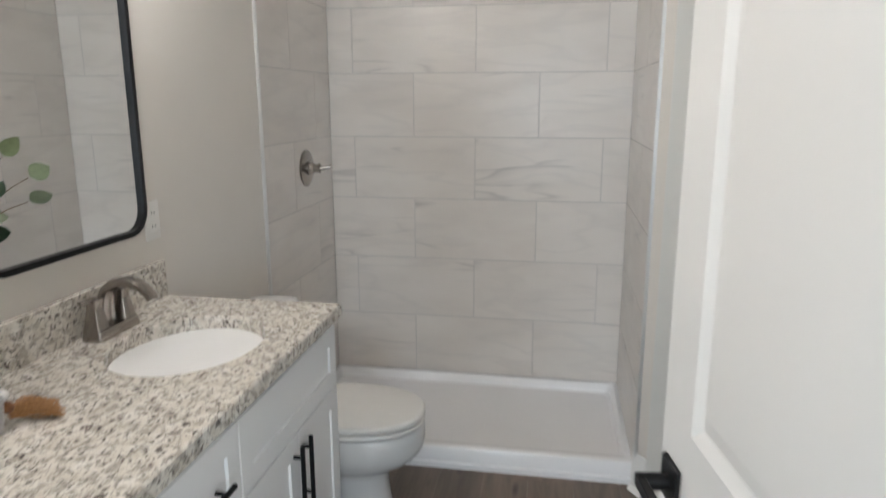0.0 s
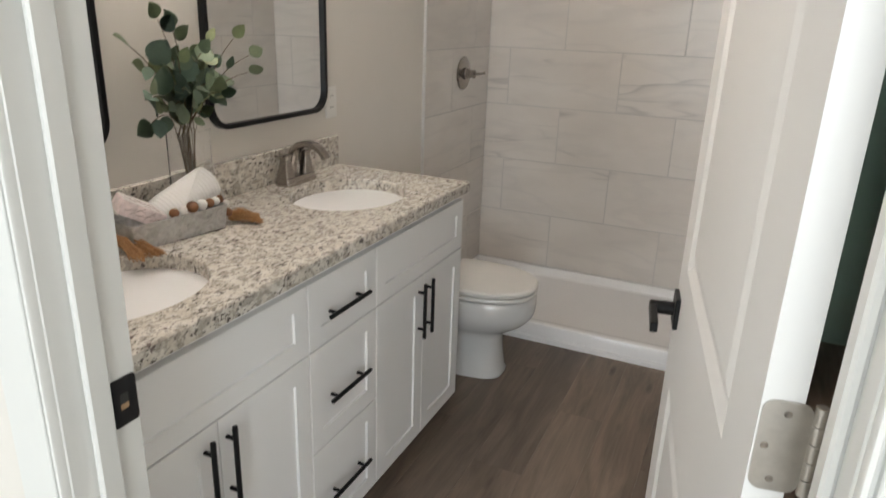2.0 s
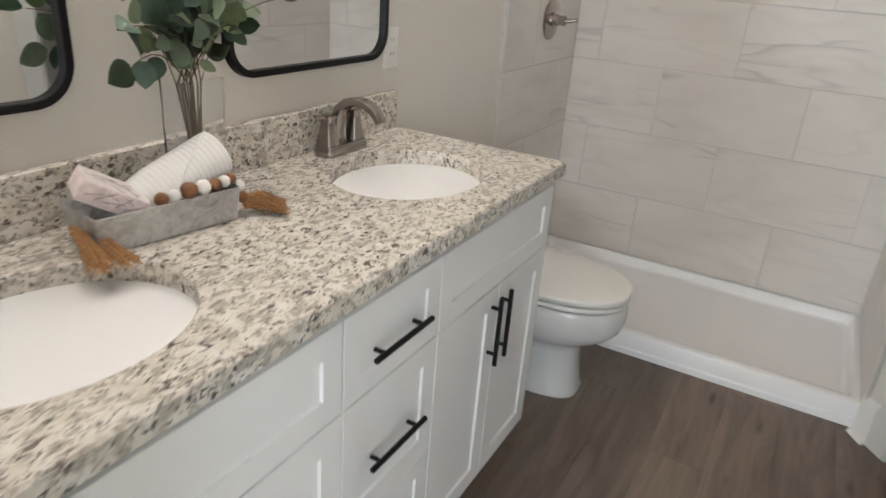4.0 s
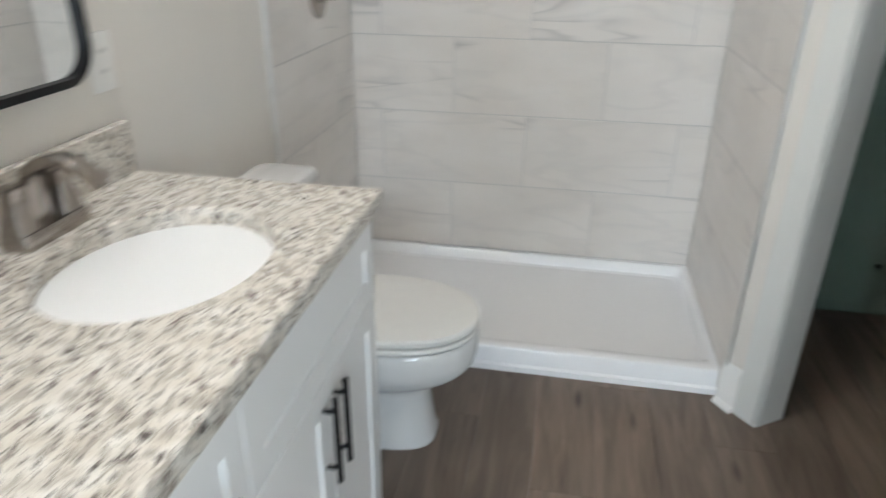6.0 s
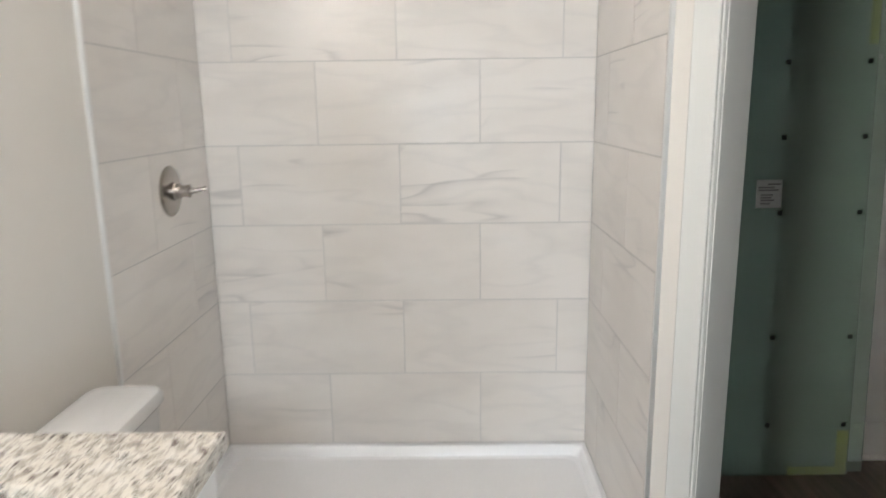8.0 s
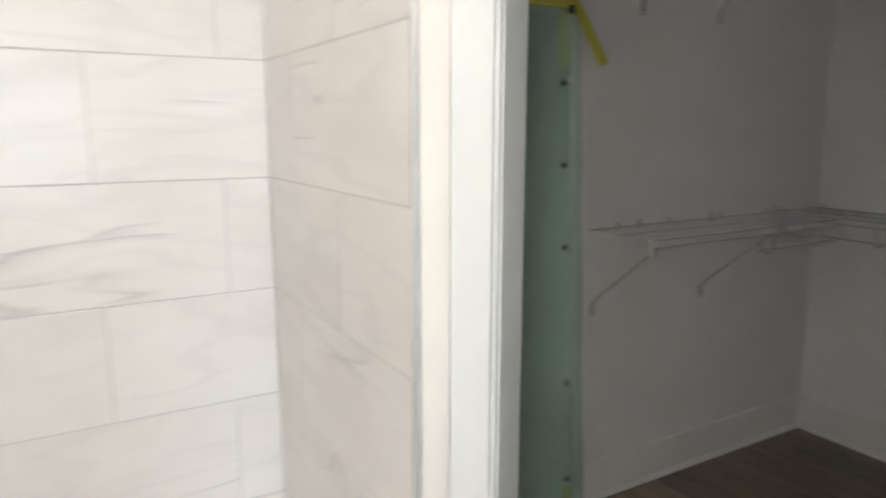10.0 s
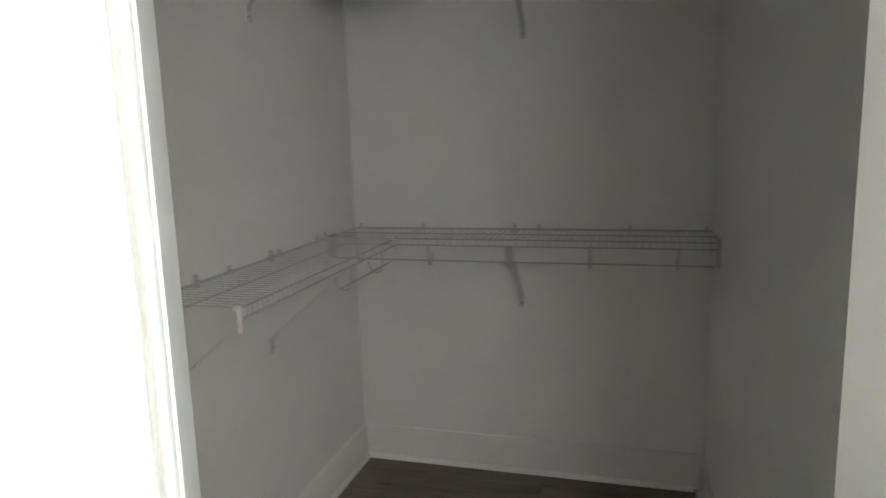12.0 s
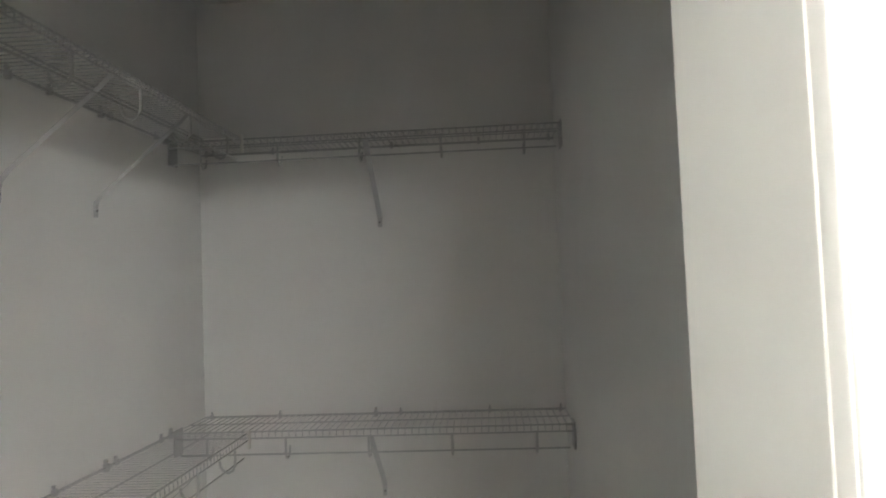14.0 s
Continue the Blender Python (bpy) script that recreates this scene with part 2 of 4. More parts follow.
def box(lo, hi, bevel=0.0, seg=1):
    bm = bmesh.new()
    lo, hi = [min(a, b) for a, b in zip(lo, hi)], [max(a, b) for a, b in zip(lo, hi)]
    add_box(bm, lo, hi)
    if bevel:
        bmesh.ops.bevel(bm, geom=bm.edges[:], offset=bevel, segments=seg, affect="EDGES", profile=0.5)
    return bm


def prism(poly, z0, z1):
    """An upright solid on a plan polygon, counter-clockwise."""
    n = len(poly)
    vs = [(x, y, z0) for x, y in poly] + [(x, y, z1) for x, y in poly]
    fs = [tuple(range(n - 1, -1, -1)), tuple(range(n, 2 * n))] + [(i, (i + 1) % n, n + (i + 1) % n, n + i) for i in range(n)]
    return bm_from(vs, fs)


def join(*bms):
    out = bmesh.new()
    for b in bms:
        me = bpy.data.meshes.new("tmp")
        b.to_mesh(me)
        out.from_mesh(me)
        bpy.data.meshes.remove(me)
        b.free()
    return out


def moved(bm, m):
    bmesh.ops.transform(bm, matrix=m, verts=bm.verts)
    return bm


def rings(loops, cap0=True, cap1=True):
    """Skin closed loops of equal count into a solid."""
    n = len(loops[0])
    vs = [p for l in loops for p in l]
    fs = []
    for k in range(len(loops) - 1):
        for i in range(n):
            j = (i + 1) % n
            fs.append((k * n + i, k * n + j, (k + 1) * n + j, (k + 1) * n + i))
    if cap0:
        fs.append(tuple(range(n - 1, -1, -1)))
    if cap1:
        fs.append(tuple(range((len(loops) - 1) * n, len(loops) * n)))
    return bm_from(vs, fs)


def oval(cx, cy, rx, ry, z, n=40, power=2.0):
    out = []
    for i in range(n):
        a = 2 * math.pi * i / n
        c, s = math.cos(a), math.sin(a)
        out.append((cx + rx * math.copysign(abs(c) ** (2 / power), c), cy + ry * math.copysign(abs(s) ** (2 / power), s), z))
    return out


def tube(pts, r, n=8, radii=None, caps=True):
    """A round bar along a path of points."""
    pts = [Vector(p) for p in pts]
    loops = []
    up = Vector((0, 0, 1))
    for i, p in enumerate(pts):
        d = (pts[min(i + 1, len(pts) - 1)] - pts[max(i - 1, 0)]).normalized()
        ref = up if abs(d.dot(up)) < 0.95 else Vector((1, 0, 0))
        a = d.cross(ref).normalized()
        b = d.cross(a).normalized()
        rr = radii[i] if radii else r
        loops.append([p + rr * (math.cos(2 * math.pi * k / n) * a + math.sin(2 * math.pi * k / n) * b) for k in range(n)])
    return rings(loops, caps, caps)


def lathe(profile, n=32):
    """A solid of revolution about local z from (radius, height) pairs."""
    return rings([[(r * math.cos(2 * math.pi * i / n), r * math.sin(2 * math.pi * i / n), h) for i in range(n)] for r, h in profile])


def rounded_rect(w, h, r, n=6):
    out = []
    for cx, cy, a0 in ((w / 2 - r, h / 2 - r, 0), (-w / 2 + r, h / 2 - r, 90), (-w / 2 + r, -h / 2 + r, 180), (w / 2 - r, -h / 2 + r, 270)):
        for i in range(n + 1):
            a = radians(a0 + 90 * i / n)
            out.append((cx + r * math.cos(a), cy + r * math.sin(a)))
    return out


def smooth(me, angle=35):
    me.shade_smooth()
    me.set_sharp_from_angle(angle=radians(angle))


def finish(bm, name, material, smooth_angle=35):
    bmesh.ops.recalc_face_normals(bm, faces=bm.faces)
    me = bpy.data.meshes.new(name)
    bm.to_mesh(me)
    bm.free()
    me.materials.append(material)
    smooth(me, smooth_angle)
    return me


def root_of(ob):
    while ob.parent:
        ob = ob.parent
    return ob


def part(name, bm, material, parent, label="", sharp=35):
    """One mesh, given in world coordinates, under a thing or under a part."""
    moved(bm, Matrix.Translation(-root_of(parent).location))
    ob = new(name, finish(bm, name, material, sharp))
    ob.parent = parent
    return tagged(ob, label)


def thing(name, at, label, category, group=""):
    ob = new(name)
    ob.empty_display_size = 0.05
    ob.location = at
    return tagged(ob, label, category, group)


def solid(name, bm, material, label="", category="", kind="structure", group=""):
    return tagged(new(name, finish(bm, name, material)), label, category, group, kind)


def piece(name, me, parent, m):
    ob = new(name, me)
    ob.parent = parent
    ob.matrix_local = m
    return ob


# ---- the plan ----
CEIL = 2.84
XW, YN = 0.0, 0.012          # vanity wall face, north wall face
XE = 4.075                    # closet far wall face
YS = -3.09                    # entry wall, bathroom face
YSB = -3.205                  # entry wall, bedroom face
SH_L, SH_R = 0.012, 1.486     # shower tile faces
SH_F = -0.805                 # shower base front
P0 = Vector((1.498, -0.842, 0))
ANG = radians(-56.7)
U = Vector((math.cos(ANG), math.sin(ANG), 0))
N = Vector((-math.sin(ANG), math.cos(ANG), 0))
OPEN0, OPEN1 = 0.138, 0.728   # closet opening along the angled wall
DIAG = Matrix(((U.x, N.x, 0, P0.x), (U.y, N.y, 0, P0.y), (0, 0, 1, 0), (0, 0, 0, 1)))
DOOR_X0, DOOR_X1 = 0.682, 1.526
HEAD = 2.05


def wall(name, lo, hi, m=M_WALL):
    return solid(name, box(lo, hi), m, "painted drywall wall", "wall")


floor = solid("floor", prism([(-0.12, YSB), (2.17, YSB), (2.17, -1.6), (4.195, -1.6), (4.195, 0.13), (-0.12, 0.13)], -0.06, -0.005), M_GROUT, "grey-brown wood-look vinyl plank floor", "floor")
bedroom_floor = solid("floor_bedroom", box((-2.3, -7.3, -0.06), (3.7, YSB - 0.001, -0.002)), M_CARPET, "plain carpeted floor beyond the entry", "floor")
ceiling = solid("ceiling", box((-2.3, -7.3, CEIL), (4.2, 0.15, CEIL + 0.1)), M_CEIL, "flat white painted ceiling", "ceiling")
wall_west = wall("wall_west", (-0.12, YS, -0.02), (XW, YN + 0.12, CEIL))
YC = 0.018                    # closet side wall face
wall_north = wall("wall_north", (XW, YN, -0.02), (1.601, YN + 0.12, CEIL))
wall_closet_east = wall("wall_closet_east", (XE, -1.6, -0.02), (XE + 0.12, YC + 0.12, CEIL), M_CLOSET)
wall_closet_north = wall("wall_closet_north", (1.6015, YC, -0.02), (XE - 0.0005, YC + 0.12, CEIL), M_CLOSET)
wall_closet_south = wall("wall_closet_south", (2.03, -1.6, -0.02), (XE, -1.478, CEIL), M_CLOSET)
wall_east = wall("wall_east", (2.05, YS, -0.02), (2.17, -1.601, CEIL))
b0 = P0 + N * 0.118
wall_partition = solid("wall_partition", prism([(1.498, YN - 0.001), (P0.x, P0.y), (b0.x, b0.y), (1.60, YN - 0.001)], -0.02, CEIL), M_WALL, "painted drywall partition beside the shower", "wall")


def out_of_true(bm):
    """The angled wall's room face stands slightly out of parallel with its closet face."""
    for v in bm.verts:
        v.co.y += float(np.interp(v.co.x, (0.0, 0.05, 0.138, 0.433, 0.728, 1.03), (0.0, 0.010, 0.016, 0.0, -0.020, -0.028))) * max(0.0, 1 - v.co.y / 0.118)
    return bm


wall_angled = solid("wall_angled", moved(out_of_true(join(
    box((0.0, 0, -0.02), (OPEN0 - 0.018, 0.118, CEIL)),
    box((OPEN1 + 0.018, 0, -0.02), (1.03, 0.118, CEIL)),
    box((OPEN0 - 0.018, 0, HEAD + 0.018), (OPEN1 + 0.018, 0.118, CEIL)))), DIAG), M_WALL, "angled drywall wall with the closet doorway", "wall")
wall_south = solid("wall_south", join(
    box((-0.12, YSB, -0.02), (DOOR_X0 - 0.018, YS, CEIL)),
    box((DOOR_X1 + 0.018, YSB, -0.02), (2.17, YS, CEIL)),
    box((DOOR_X0 - 0.018, YSB, HEAD + 0.018), (DOOR_X1 + 0.018, YS, CEIL))), M_WALL, "painted drywall wall with the entry doorway", "wall")
wall_bedroom = solid("wall_bedroom", join(
    box((-2.3, YSB, -0.02), (-0.121, YS, CEIL)), box((2.171, YSB, -0.02), (3.7, YS, CEIL)),
    box((-2.3, -7.2, -0.02), (-2.2, YSB - 0.001, CEIL)), box((3.6, -7.2, -0.02), (3.7, YSB - 0.001, CEIL)),
    box((-2.3, -7.3, -0.02), (-0.15, -7.2, CEIL)), box((0.85, -7.3, -0.02), (2.1, -7.2, CEIL)), box((3.1, -7.3, -0.02), (3.7, -7.2, CEIL)),
    box((-0.15, -7.3, -0.02), (0.85, -7.2, 0.7)), box((2.1, -7.3, -0.02), (3.1, -7.2, 0.7)),
    box((-0.15, -7.3, 2.2), (0.85, -7.2, CEIL)), box((2.1, -7.3, 2.2), (3.1, -7.2, CEIL))), M_WALL, "plain painted bedroom walls", "wall")
ground = solid("ground", box((-150, -300, -0.6), (150, 150, -0.5)), paint("lawn", (0.07, 0.10, 0.04), 0.9, 0.2), "grass ground outside", "ground")


# ---- doorway trim ----
CASING = [(0, 0), (0, 0.0130), (0.0015, 0.0155), (0.0050, 0.0160), (0.0068, 0.0140), (0.0074, 0.0085), (0.0098, 0.0085), (0.0106, 0.0150), (0.0120, 0.0165), (0.079, 0.0165), (0.083, 0.013), (0.083, 0)]


def casing_side(x_in, sign, z1):
    """Casing upright: profile in (across, proud), local x across, local -y proud of the wall."""
    loops = [[(x_in + sign * a, -h, z) for a, h in CASING] for z in (0, z1)]
    return rings(loops)


def casing_head(x0, x1, z):
    loops = [[(x, -h, z + a) for a, h in CASING] for x in (x0, x1)]
    return rings(loops)


def door_frame(name, m, x0, x1, depth, label, shape=lambda bm: bm):
    """Jamb lining and casing on the near face, in wall coordinates: x along, y into the wall."""
    fr = new(name)
    tagged(fr, label, "door frame", kind="structure")
    for n2, bm in (("jamb", box((x0 - 0.018, -0.002, 0), (x0, depth, HEAD), 0.0015)), ("jamb", box((x1, -0.002, 0), (x1 + 0.018, depth, HEAD), 0.0015)),
                   ("head_jamb", box((x0 - 0.018, -0.002, HEAD), (x1 + 0.018, depth, HEAD + 0.018), 0.0015)),
                   ("casing", casing_side(x0 - 0.002, -1, HEAD + 0.0045)), ("casing", casing_side(x1 + 0.002, 1, HEAD + 0.0045)),
                   ("head_casing", casing_head(x0 - 0.085, x1 + 0.085, HEAD + 0.005))):
        part(n2, moved(shape(bm), m), M_TRIM, fr)
    return fr


closet_frame = door_frame("door_frame_closet", DIAG, OPEN0, OPEN1, 0.121, "white painted trim round an open closet doorway", out_of_true)
ENTRY = Matrix.Translation((0, YSB, 0))
entry_frame = door_frame("door_frame_entry", ENTRY, DOOR_X0, DOOR_X1, -YSB + YS + 0.002, "white painted trim round the entry doorway")
for bm in (box((DOOR_X0, YSB + 0.034, 0), (DOOR_X0 + 0.011, YS - 0.046, HEAD), 0.003), box((DOOR_X1 - 0.011, YSB + 0.04, 0), (DOOR_X1, YS - 0.037, HEAD), 0.003)):
    part("door_stop", bm, M_TRIM, entry_frame)


def baseboard(name, x0, x1, m, shoe=True):
    bb = new(name)
    tagged(bb, "white painted baseboard with shoe moulding", "baseboard", kind="structure")
    prof = [(0, 0), (0.014, 0), (0.014, 0.138), (0.010, 0.146), (0.008, 0.156), (0, 0.158)]
    part("board", moved(rings([[(x, -d, z) for d, z in prof] for x in (x0, x1)]), m), M_BASE, bb)
    if shoe:
        sp = [(0.0142, 0), (0.029, 0), (0.0285, 0.006), (0.024, 0.014), (0.0142, 0.019)]
        part("shoe", moved(rings([[(x, -d, z) for d, z in sp] for x in (x0, x1)]), m), M_BASE, bb)
    return bb


baseboard("baseboard", 1.62, XE, Matrix.Translation((0, YC, 0)))
baseboard("baseboard", 0, 1.49 - 0.029, Matrix.Translation((XE, YC - 0.001, 0)) @ pose(0, 0, 0, 0, 0, -90))
baseboard("baseboard", 0, 1.95, Matrix.Translation((XE - 0.03, -1.478, 0)) @ pose(0, 0, 0, 0, 0, 180))
baseboard("baseboard", -0.022, 0.052, DIAG @ Matrix.Translation((0, 0.005, 0)))
baseboard("baseboard", 0.83, 0.99, DIAG @ Matrix.Translation((0, -0.025, 0)))
baseboard("baseboard", 0, 1.36, Matrix.Translation((2.05, -1.72, 0)) @ pose(0, 0, 0, 0, 0, -90))


# ---- entry door ----
HINGE = Vector((1.518, -3.083, 0))
SWING = pose(*HINGE, 0, 0, 9.5) @ pose(0, 0, 0, 0, 0, 90)   # local x runs along the leaf from the hinge, local y to the vanity side
DW, DT, DH = 0.805, 0.035, 2.03
DY = 0.014                     # face of the leaf nearest the hinge pin


def panel_leaf():
    """A moulded two-panel leaf: stiles and rails with sloped sticking round sunk panels, on both faces."""
    x0, x1 = 0.002, DW
    bm = bmesh.new()
    for yf, sgn in ((DY, 1), (DY + DT, -1)):
        def v(x, z, sunk=0.0):
            return bm.verts.new((x, yf + sgn * sunk, z + 0.008))
        zs = [0, 0.24, 0.78, 1.028, DH - 0.12, DH]
        xs = [x0, 0.132, DW - 0.115, x1]
        g = {(i, k): v(xs[i], zs[k]) for i in range(4) for k in range(6)}
        for i in range(3):
            for k in range(5):
                c = [g[i, k], g[i + 1, k], g[i + 1, k + 1], g[i, k + 1]]
                if i == 1 and k in (1, 3):
                    a0, a1, c0, c1 = xs[1], xs[2], zs[k], zs[k + 1]
                    prev = c
                    for inset, depth in ((0.002, 0.001), (0.020, 0.0078), (0.024, 0.0082), (0.048, 0.0022), (0.051, 0.0018)):
                        cur = [v(a0 + inset, c0 + inset, depth), v(a1 - inset, c0 + inset, depth), v(a1 - inset, c1 - inset, depth), v(a0 + inset, c1 - inset, depth)]
                        for q in range(4):
                            bm.faces.new((prev[q], prev[(q + 1) % 4], cur[(q + 1) % 4], cur[q]))
                        prev = cur
                    bm.faces.new(prev)
                else:
                    bm.faces.new(c)
    y0, y1 = DY, DY + DT
    for quad in (((x0, y0, 0), (x0, y1, 0), (x0, y1, DH), (x0, y0, DH)), ((x1, y0, 0), (x1, y1, 0), (x1, y1, DH), (x1, y0, DH)),
                 ((x0, y0, 0), (x1, y0, 0), (x1, y1, 0), (x0, y1, 0)), ((x0, y0, DH), (x1, y0, DH), (x1, y1, DH), (x0, y1, DH))):
        bm.faces.new([bm.verts.new((x, y, z + 0.008)) for x, y, z in quad])
    bmesh.ops.remove_doubles(bm, verts=bm.verts, dist=0.0003)
    return bm


def lever(sgn, yf):
    """Square rose, round neck and flat lever; sgn is the side of the leaf."""
    x, z = DW - 0.06, 0.935
    rose = box((x - 0.032, yf, z - 0.032), (x + 0.032, yf + sgn * 0.009, z + 0.032), 0.0015)
    neck = moved(lathe([(0.0135, 0), (0.0135, 0.045), (0.012, 0.046)], 20), Matrix.Translation((x, yf + sgn * 0.009, z)) @ pose(0, 0, 0, -90 * sgn))
    arm = box((x - 0.105, yf + sgn * 0.042, z - 0.010), (x + 0.012, yf + sgn * 0.056, z + 0.010), 0.002)
    return rose, neck, arm


door = thing("door", HINGE, "white painted two-panel door standing open", "door")
tagged(door, kind="structure")
part("leaf", moved(panel_leaf(), SWING), M_DOOR, door, "", 8)
for sgn, yf in ((1, DY + DT), (-1, DY)):
    rose, neck, arm = lever(sgn, yf)
    r = part("rose", moved(rose, SWING), M_BLACK, door, "square matte black door rose")
    part("neck", moved(neck, SWING), M_BLACK, r)
    part("lever_handle", moved(arm, SWING), M_BLACK, r, "matte black door lever")
part("latch_plate", moved(box((DW - 0.001, DY + 0.004, 0.905), (DW + 0.0015, DY + 0.030, 0.965), 0.0005), SWING), M_BLACK, door)


def hinge(z):
    plate_pts = rounded_rect(0.042, 0.092, 0.011, 5)
    edge = rings([[(x, 0.0265 + a, z + b) for a, b in plate_pts] for x in (0.0018, -0.0008)])
    h = part("hinge", moved(edge, SWING), M_HINGE, door, "satin nickel butt hinge")
    for i in range(5):
        zz = z - 0.046 + i * 0.0184
        part("knuckle", moved(lathe([(0.0055, 0.0004), (0.006, 0.001), (0.006, 0.0174), (0.0055, 0.018)], 14), Matrix.Translation((HINGE.x, HINGE.y, zz))), M_HINGE, h)
    jam = rings([[(DOOR_X1 - t, HINGE.y - 0.008 - 0.018 + a, z + b) for a, b in plate_pts] for t in (-0.001, 0.0015)])
    part("jamb_leaf", jam, M_HINGE, h)
    for a, b in ((0.026, 0.034), (0.040, 0.0), (0.030, -0.034)):
        part("screw", moved(lathe([(0.0001, 0), (0.0036, 0), (0.0030, 0.0005), (0.0010, 0.0003)], 12), SWING @ Matrix.Translation((-0.0008, a, z + b)) @ pose(0, 0, 0, 0, -90, 0)), M_NICKEL, h)


for z in (0.22, 1.12, 1.86):
    hinge(z)

strike = thing("strike_plate", (DOOR_X0, -3.112, 0.947), "matte black strike plate on the entry jamb", "strike plate")
outer, hole = rounded_rect(0.043, 0.074, 0.006, 4), rounded_rect(0.015, 0.026, 0.003, 4)
lips = bmesh.new()
vo = [[lips.verts.new((DOOR_X0 + t, -3.112 + a, 0.947 + b)) for a, b in pts] for t in (0.0002, 0.0022) for pts in (outer, hole)]
n_pts = len(outer)
for i in range(n_pts):
    j = (i + 1) % n_pts
    for q in ((vo[2][i], vo[2][j], vo[3][j], vo[3][i]), (vo[0][i], vo[1][i], vo[1][j], vo[0][j]), (vo[0][i], vo[0][j], vo[2][j], vo[2][i]), (vo[1][i], vo[3][i], vo[3][j], vo[1][j])):
        lips.faces.new(q)
part("plate", lips, M_BLACK, strike)
# a flat dark sheet stands for the shade inside the latch opening
part("latch_shade", box((DOOR_X0 + 0.0002, -3.1195, 0.943), (DOOR_X0 + 0.0008, -3.1045, 0.960)), M_DARK, strike)
part("latch_hole", box((DOOR_X0 + 0.0002, -3.1195, 0.934), (DOOR_X0 + 0.0008, -3.1045, 0.943)), simple("bare_wood", (0.35, 0.22, 0.12), 0.7, 0, 60, 0.1), strike, "bare wood seen in the latch hole")


# ---- shower ----
base = thing("shower_tray", (0.749, SH_F, 0), "white acrylic shower base with a raised curb", "shower base")
x0, x1, y0, y1 = SH_L, SH_R, SH_F, 0.0


def pan_loop(ix, iy0, iy1, z, r):
    cx, cy, w, h = (x0 + x1) / 2, (y0 + iy0 + y1 - iy1) / 2, x1 - x0 - 2 * ix, (y1 - iy1) - (y0 + iy0)
    return [(cx + a, cy + b, z) for a, b in rounded_rect(w, h, max(r, 0.002), 5)]


rim_loops = [pan_loop(0, 0, 0, 0.0, 0.002), pan_loop(0, 0.0, 0, 0.022, 0.002), pan_loop(0, 0.011, 0, 0.027, 0.002), pan_loop(0, 0.013, 0, 0.078, 0.004), pan_loop(0, 0.017, 0, 0.087, 0.005), pan_loop(0, 0.024, 0, 0.090, 0.006),
             pan_loop(0.018, 0.062, 0.020, 0.090, 0.02), pan_loop(0.024, 0.072, 0.026, 0.082, 0.03), pan_loop(0.034, 0.10, 0.036, 0.050, 0.04), pan_loop(0.05, 0.13, 0.05, 0.044, 0.05)]
part("curb", rings(rim_loops, True, False), M_ACRYL, base, "raised white curb and rim")
part("pan_floor", rings([rim_loops[-1], pan_loop(0.25, 0.23, 0.18, 0.040, 0.05), pan_loop(0.55, 0.35, 0.34, 0.037, 0.05)], False, True), M_ACRYL, base)


ROWH = 0.3075
rows_z = [(0.0925, 0.4)] + [(0.4 + ROWH * k, 0.4 + ROWH * (k + 1)) for k in range(6)]
TILE_TOP = rows_z[-1][1]
tile_meshes = {}


def tile_mesh(w, h):
    """A rectified tile in its own plane: x across, z up, face to -y."""
    key = (round(w, 4), round(h, 4))
    if key not in tile_meshes:
        b, d = 0.0012, 0.009
        loops = [[(sx * (w / 2 - o), y, sz * (h / 2 - o)) for sx, sz in ((-1, -1), (1, -1), (1, 1), (-1, 1))] for y, o in ((d, 0), (b, 0), (0, b))]
        tile_meshes[key] = finish(rings(loops, False, True), "tile", M_TILE, 20)
    return tile_meshes[key]


def tile_wall(parent, width, cuts_a, cuts_b, m):
    """Running-bond tiles; m maps (across, into the wall, up) to the world."""
    g = 0.0021
    part("grout", moved(box((0, 0.0014, 0.088), (width, 0.0118, TILE_TOP + 0.001)), m), M_GROUT, parent)
    for k, (z0, z1) in enumerate(rows_z):
        cuts = [0] + (cuts_a if k % 2 else cuts_b) + [width]
        for a, b in zip(cuts, cuts[1:]):
            if b - a < 0.02:
                continue
            me = tile_mesh(b - a - 2 * g, z1 - z0 - 2 * g)
            piece("tile", me, parent, m @ Matrix.Translation(((a + b) / 2, 0.0, (z0 + z1) / 2)))


W_SH = SH_R - SH_L
tile_wall(wall_north, W_SH, [0.124, 0.737, 1.350], [0.4305, 1.0435], Matrix.Translation((SH_L, 0, 0)))
LEFT = Matrix.Translation((SH_L, SH_F + 0.004, 0)) @ pose(0, 0, 0, 0, 0, 90)
RIGHT = Matrix.Translation((SH_R, 0, 0)) @ pose(0, 0, 0, 0, 0, -90)
DS = -SH_F - 0.004
tile_wall(wall_west, DS, [DS - 0.495], [DS - 0.21], LEFT)
tile_wall(wall_partition, 0.83, [0.495], [0.21, 0.823], RIGHT)
for nm, x, sgn, yy in (("tile_edge_trim", SH_L, 1, SH_F + 0.003), ("tile_edge_trim", SH_R, -1, -0.831)):
    tr = rings([[(x + sgn * a, yy - b, z) for a, b in ((-0.0115, 0), (0.0, 0.0), (0.0015, 0.002), (0.0015, 0.0075), (0.0, 0.0095), (-0.0115, 0.0095))] for z in (0.09, TILE_TOP + 0.002)])
    solid(nm, tr, M_CHROME, "slim metal tile edge trim", "trim")

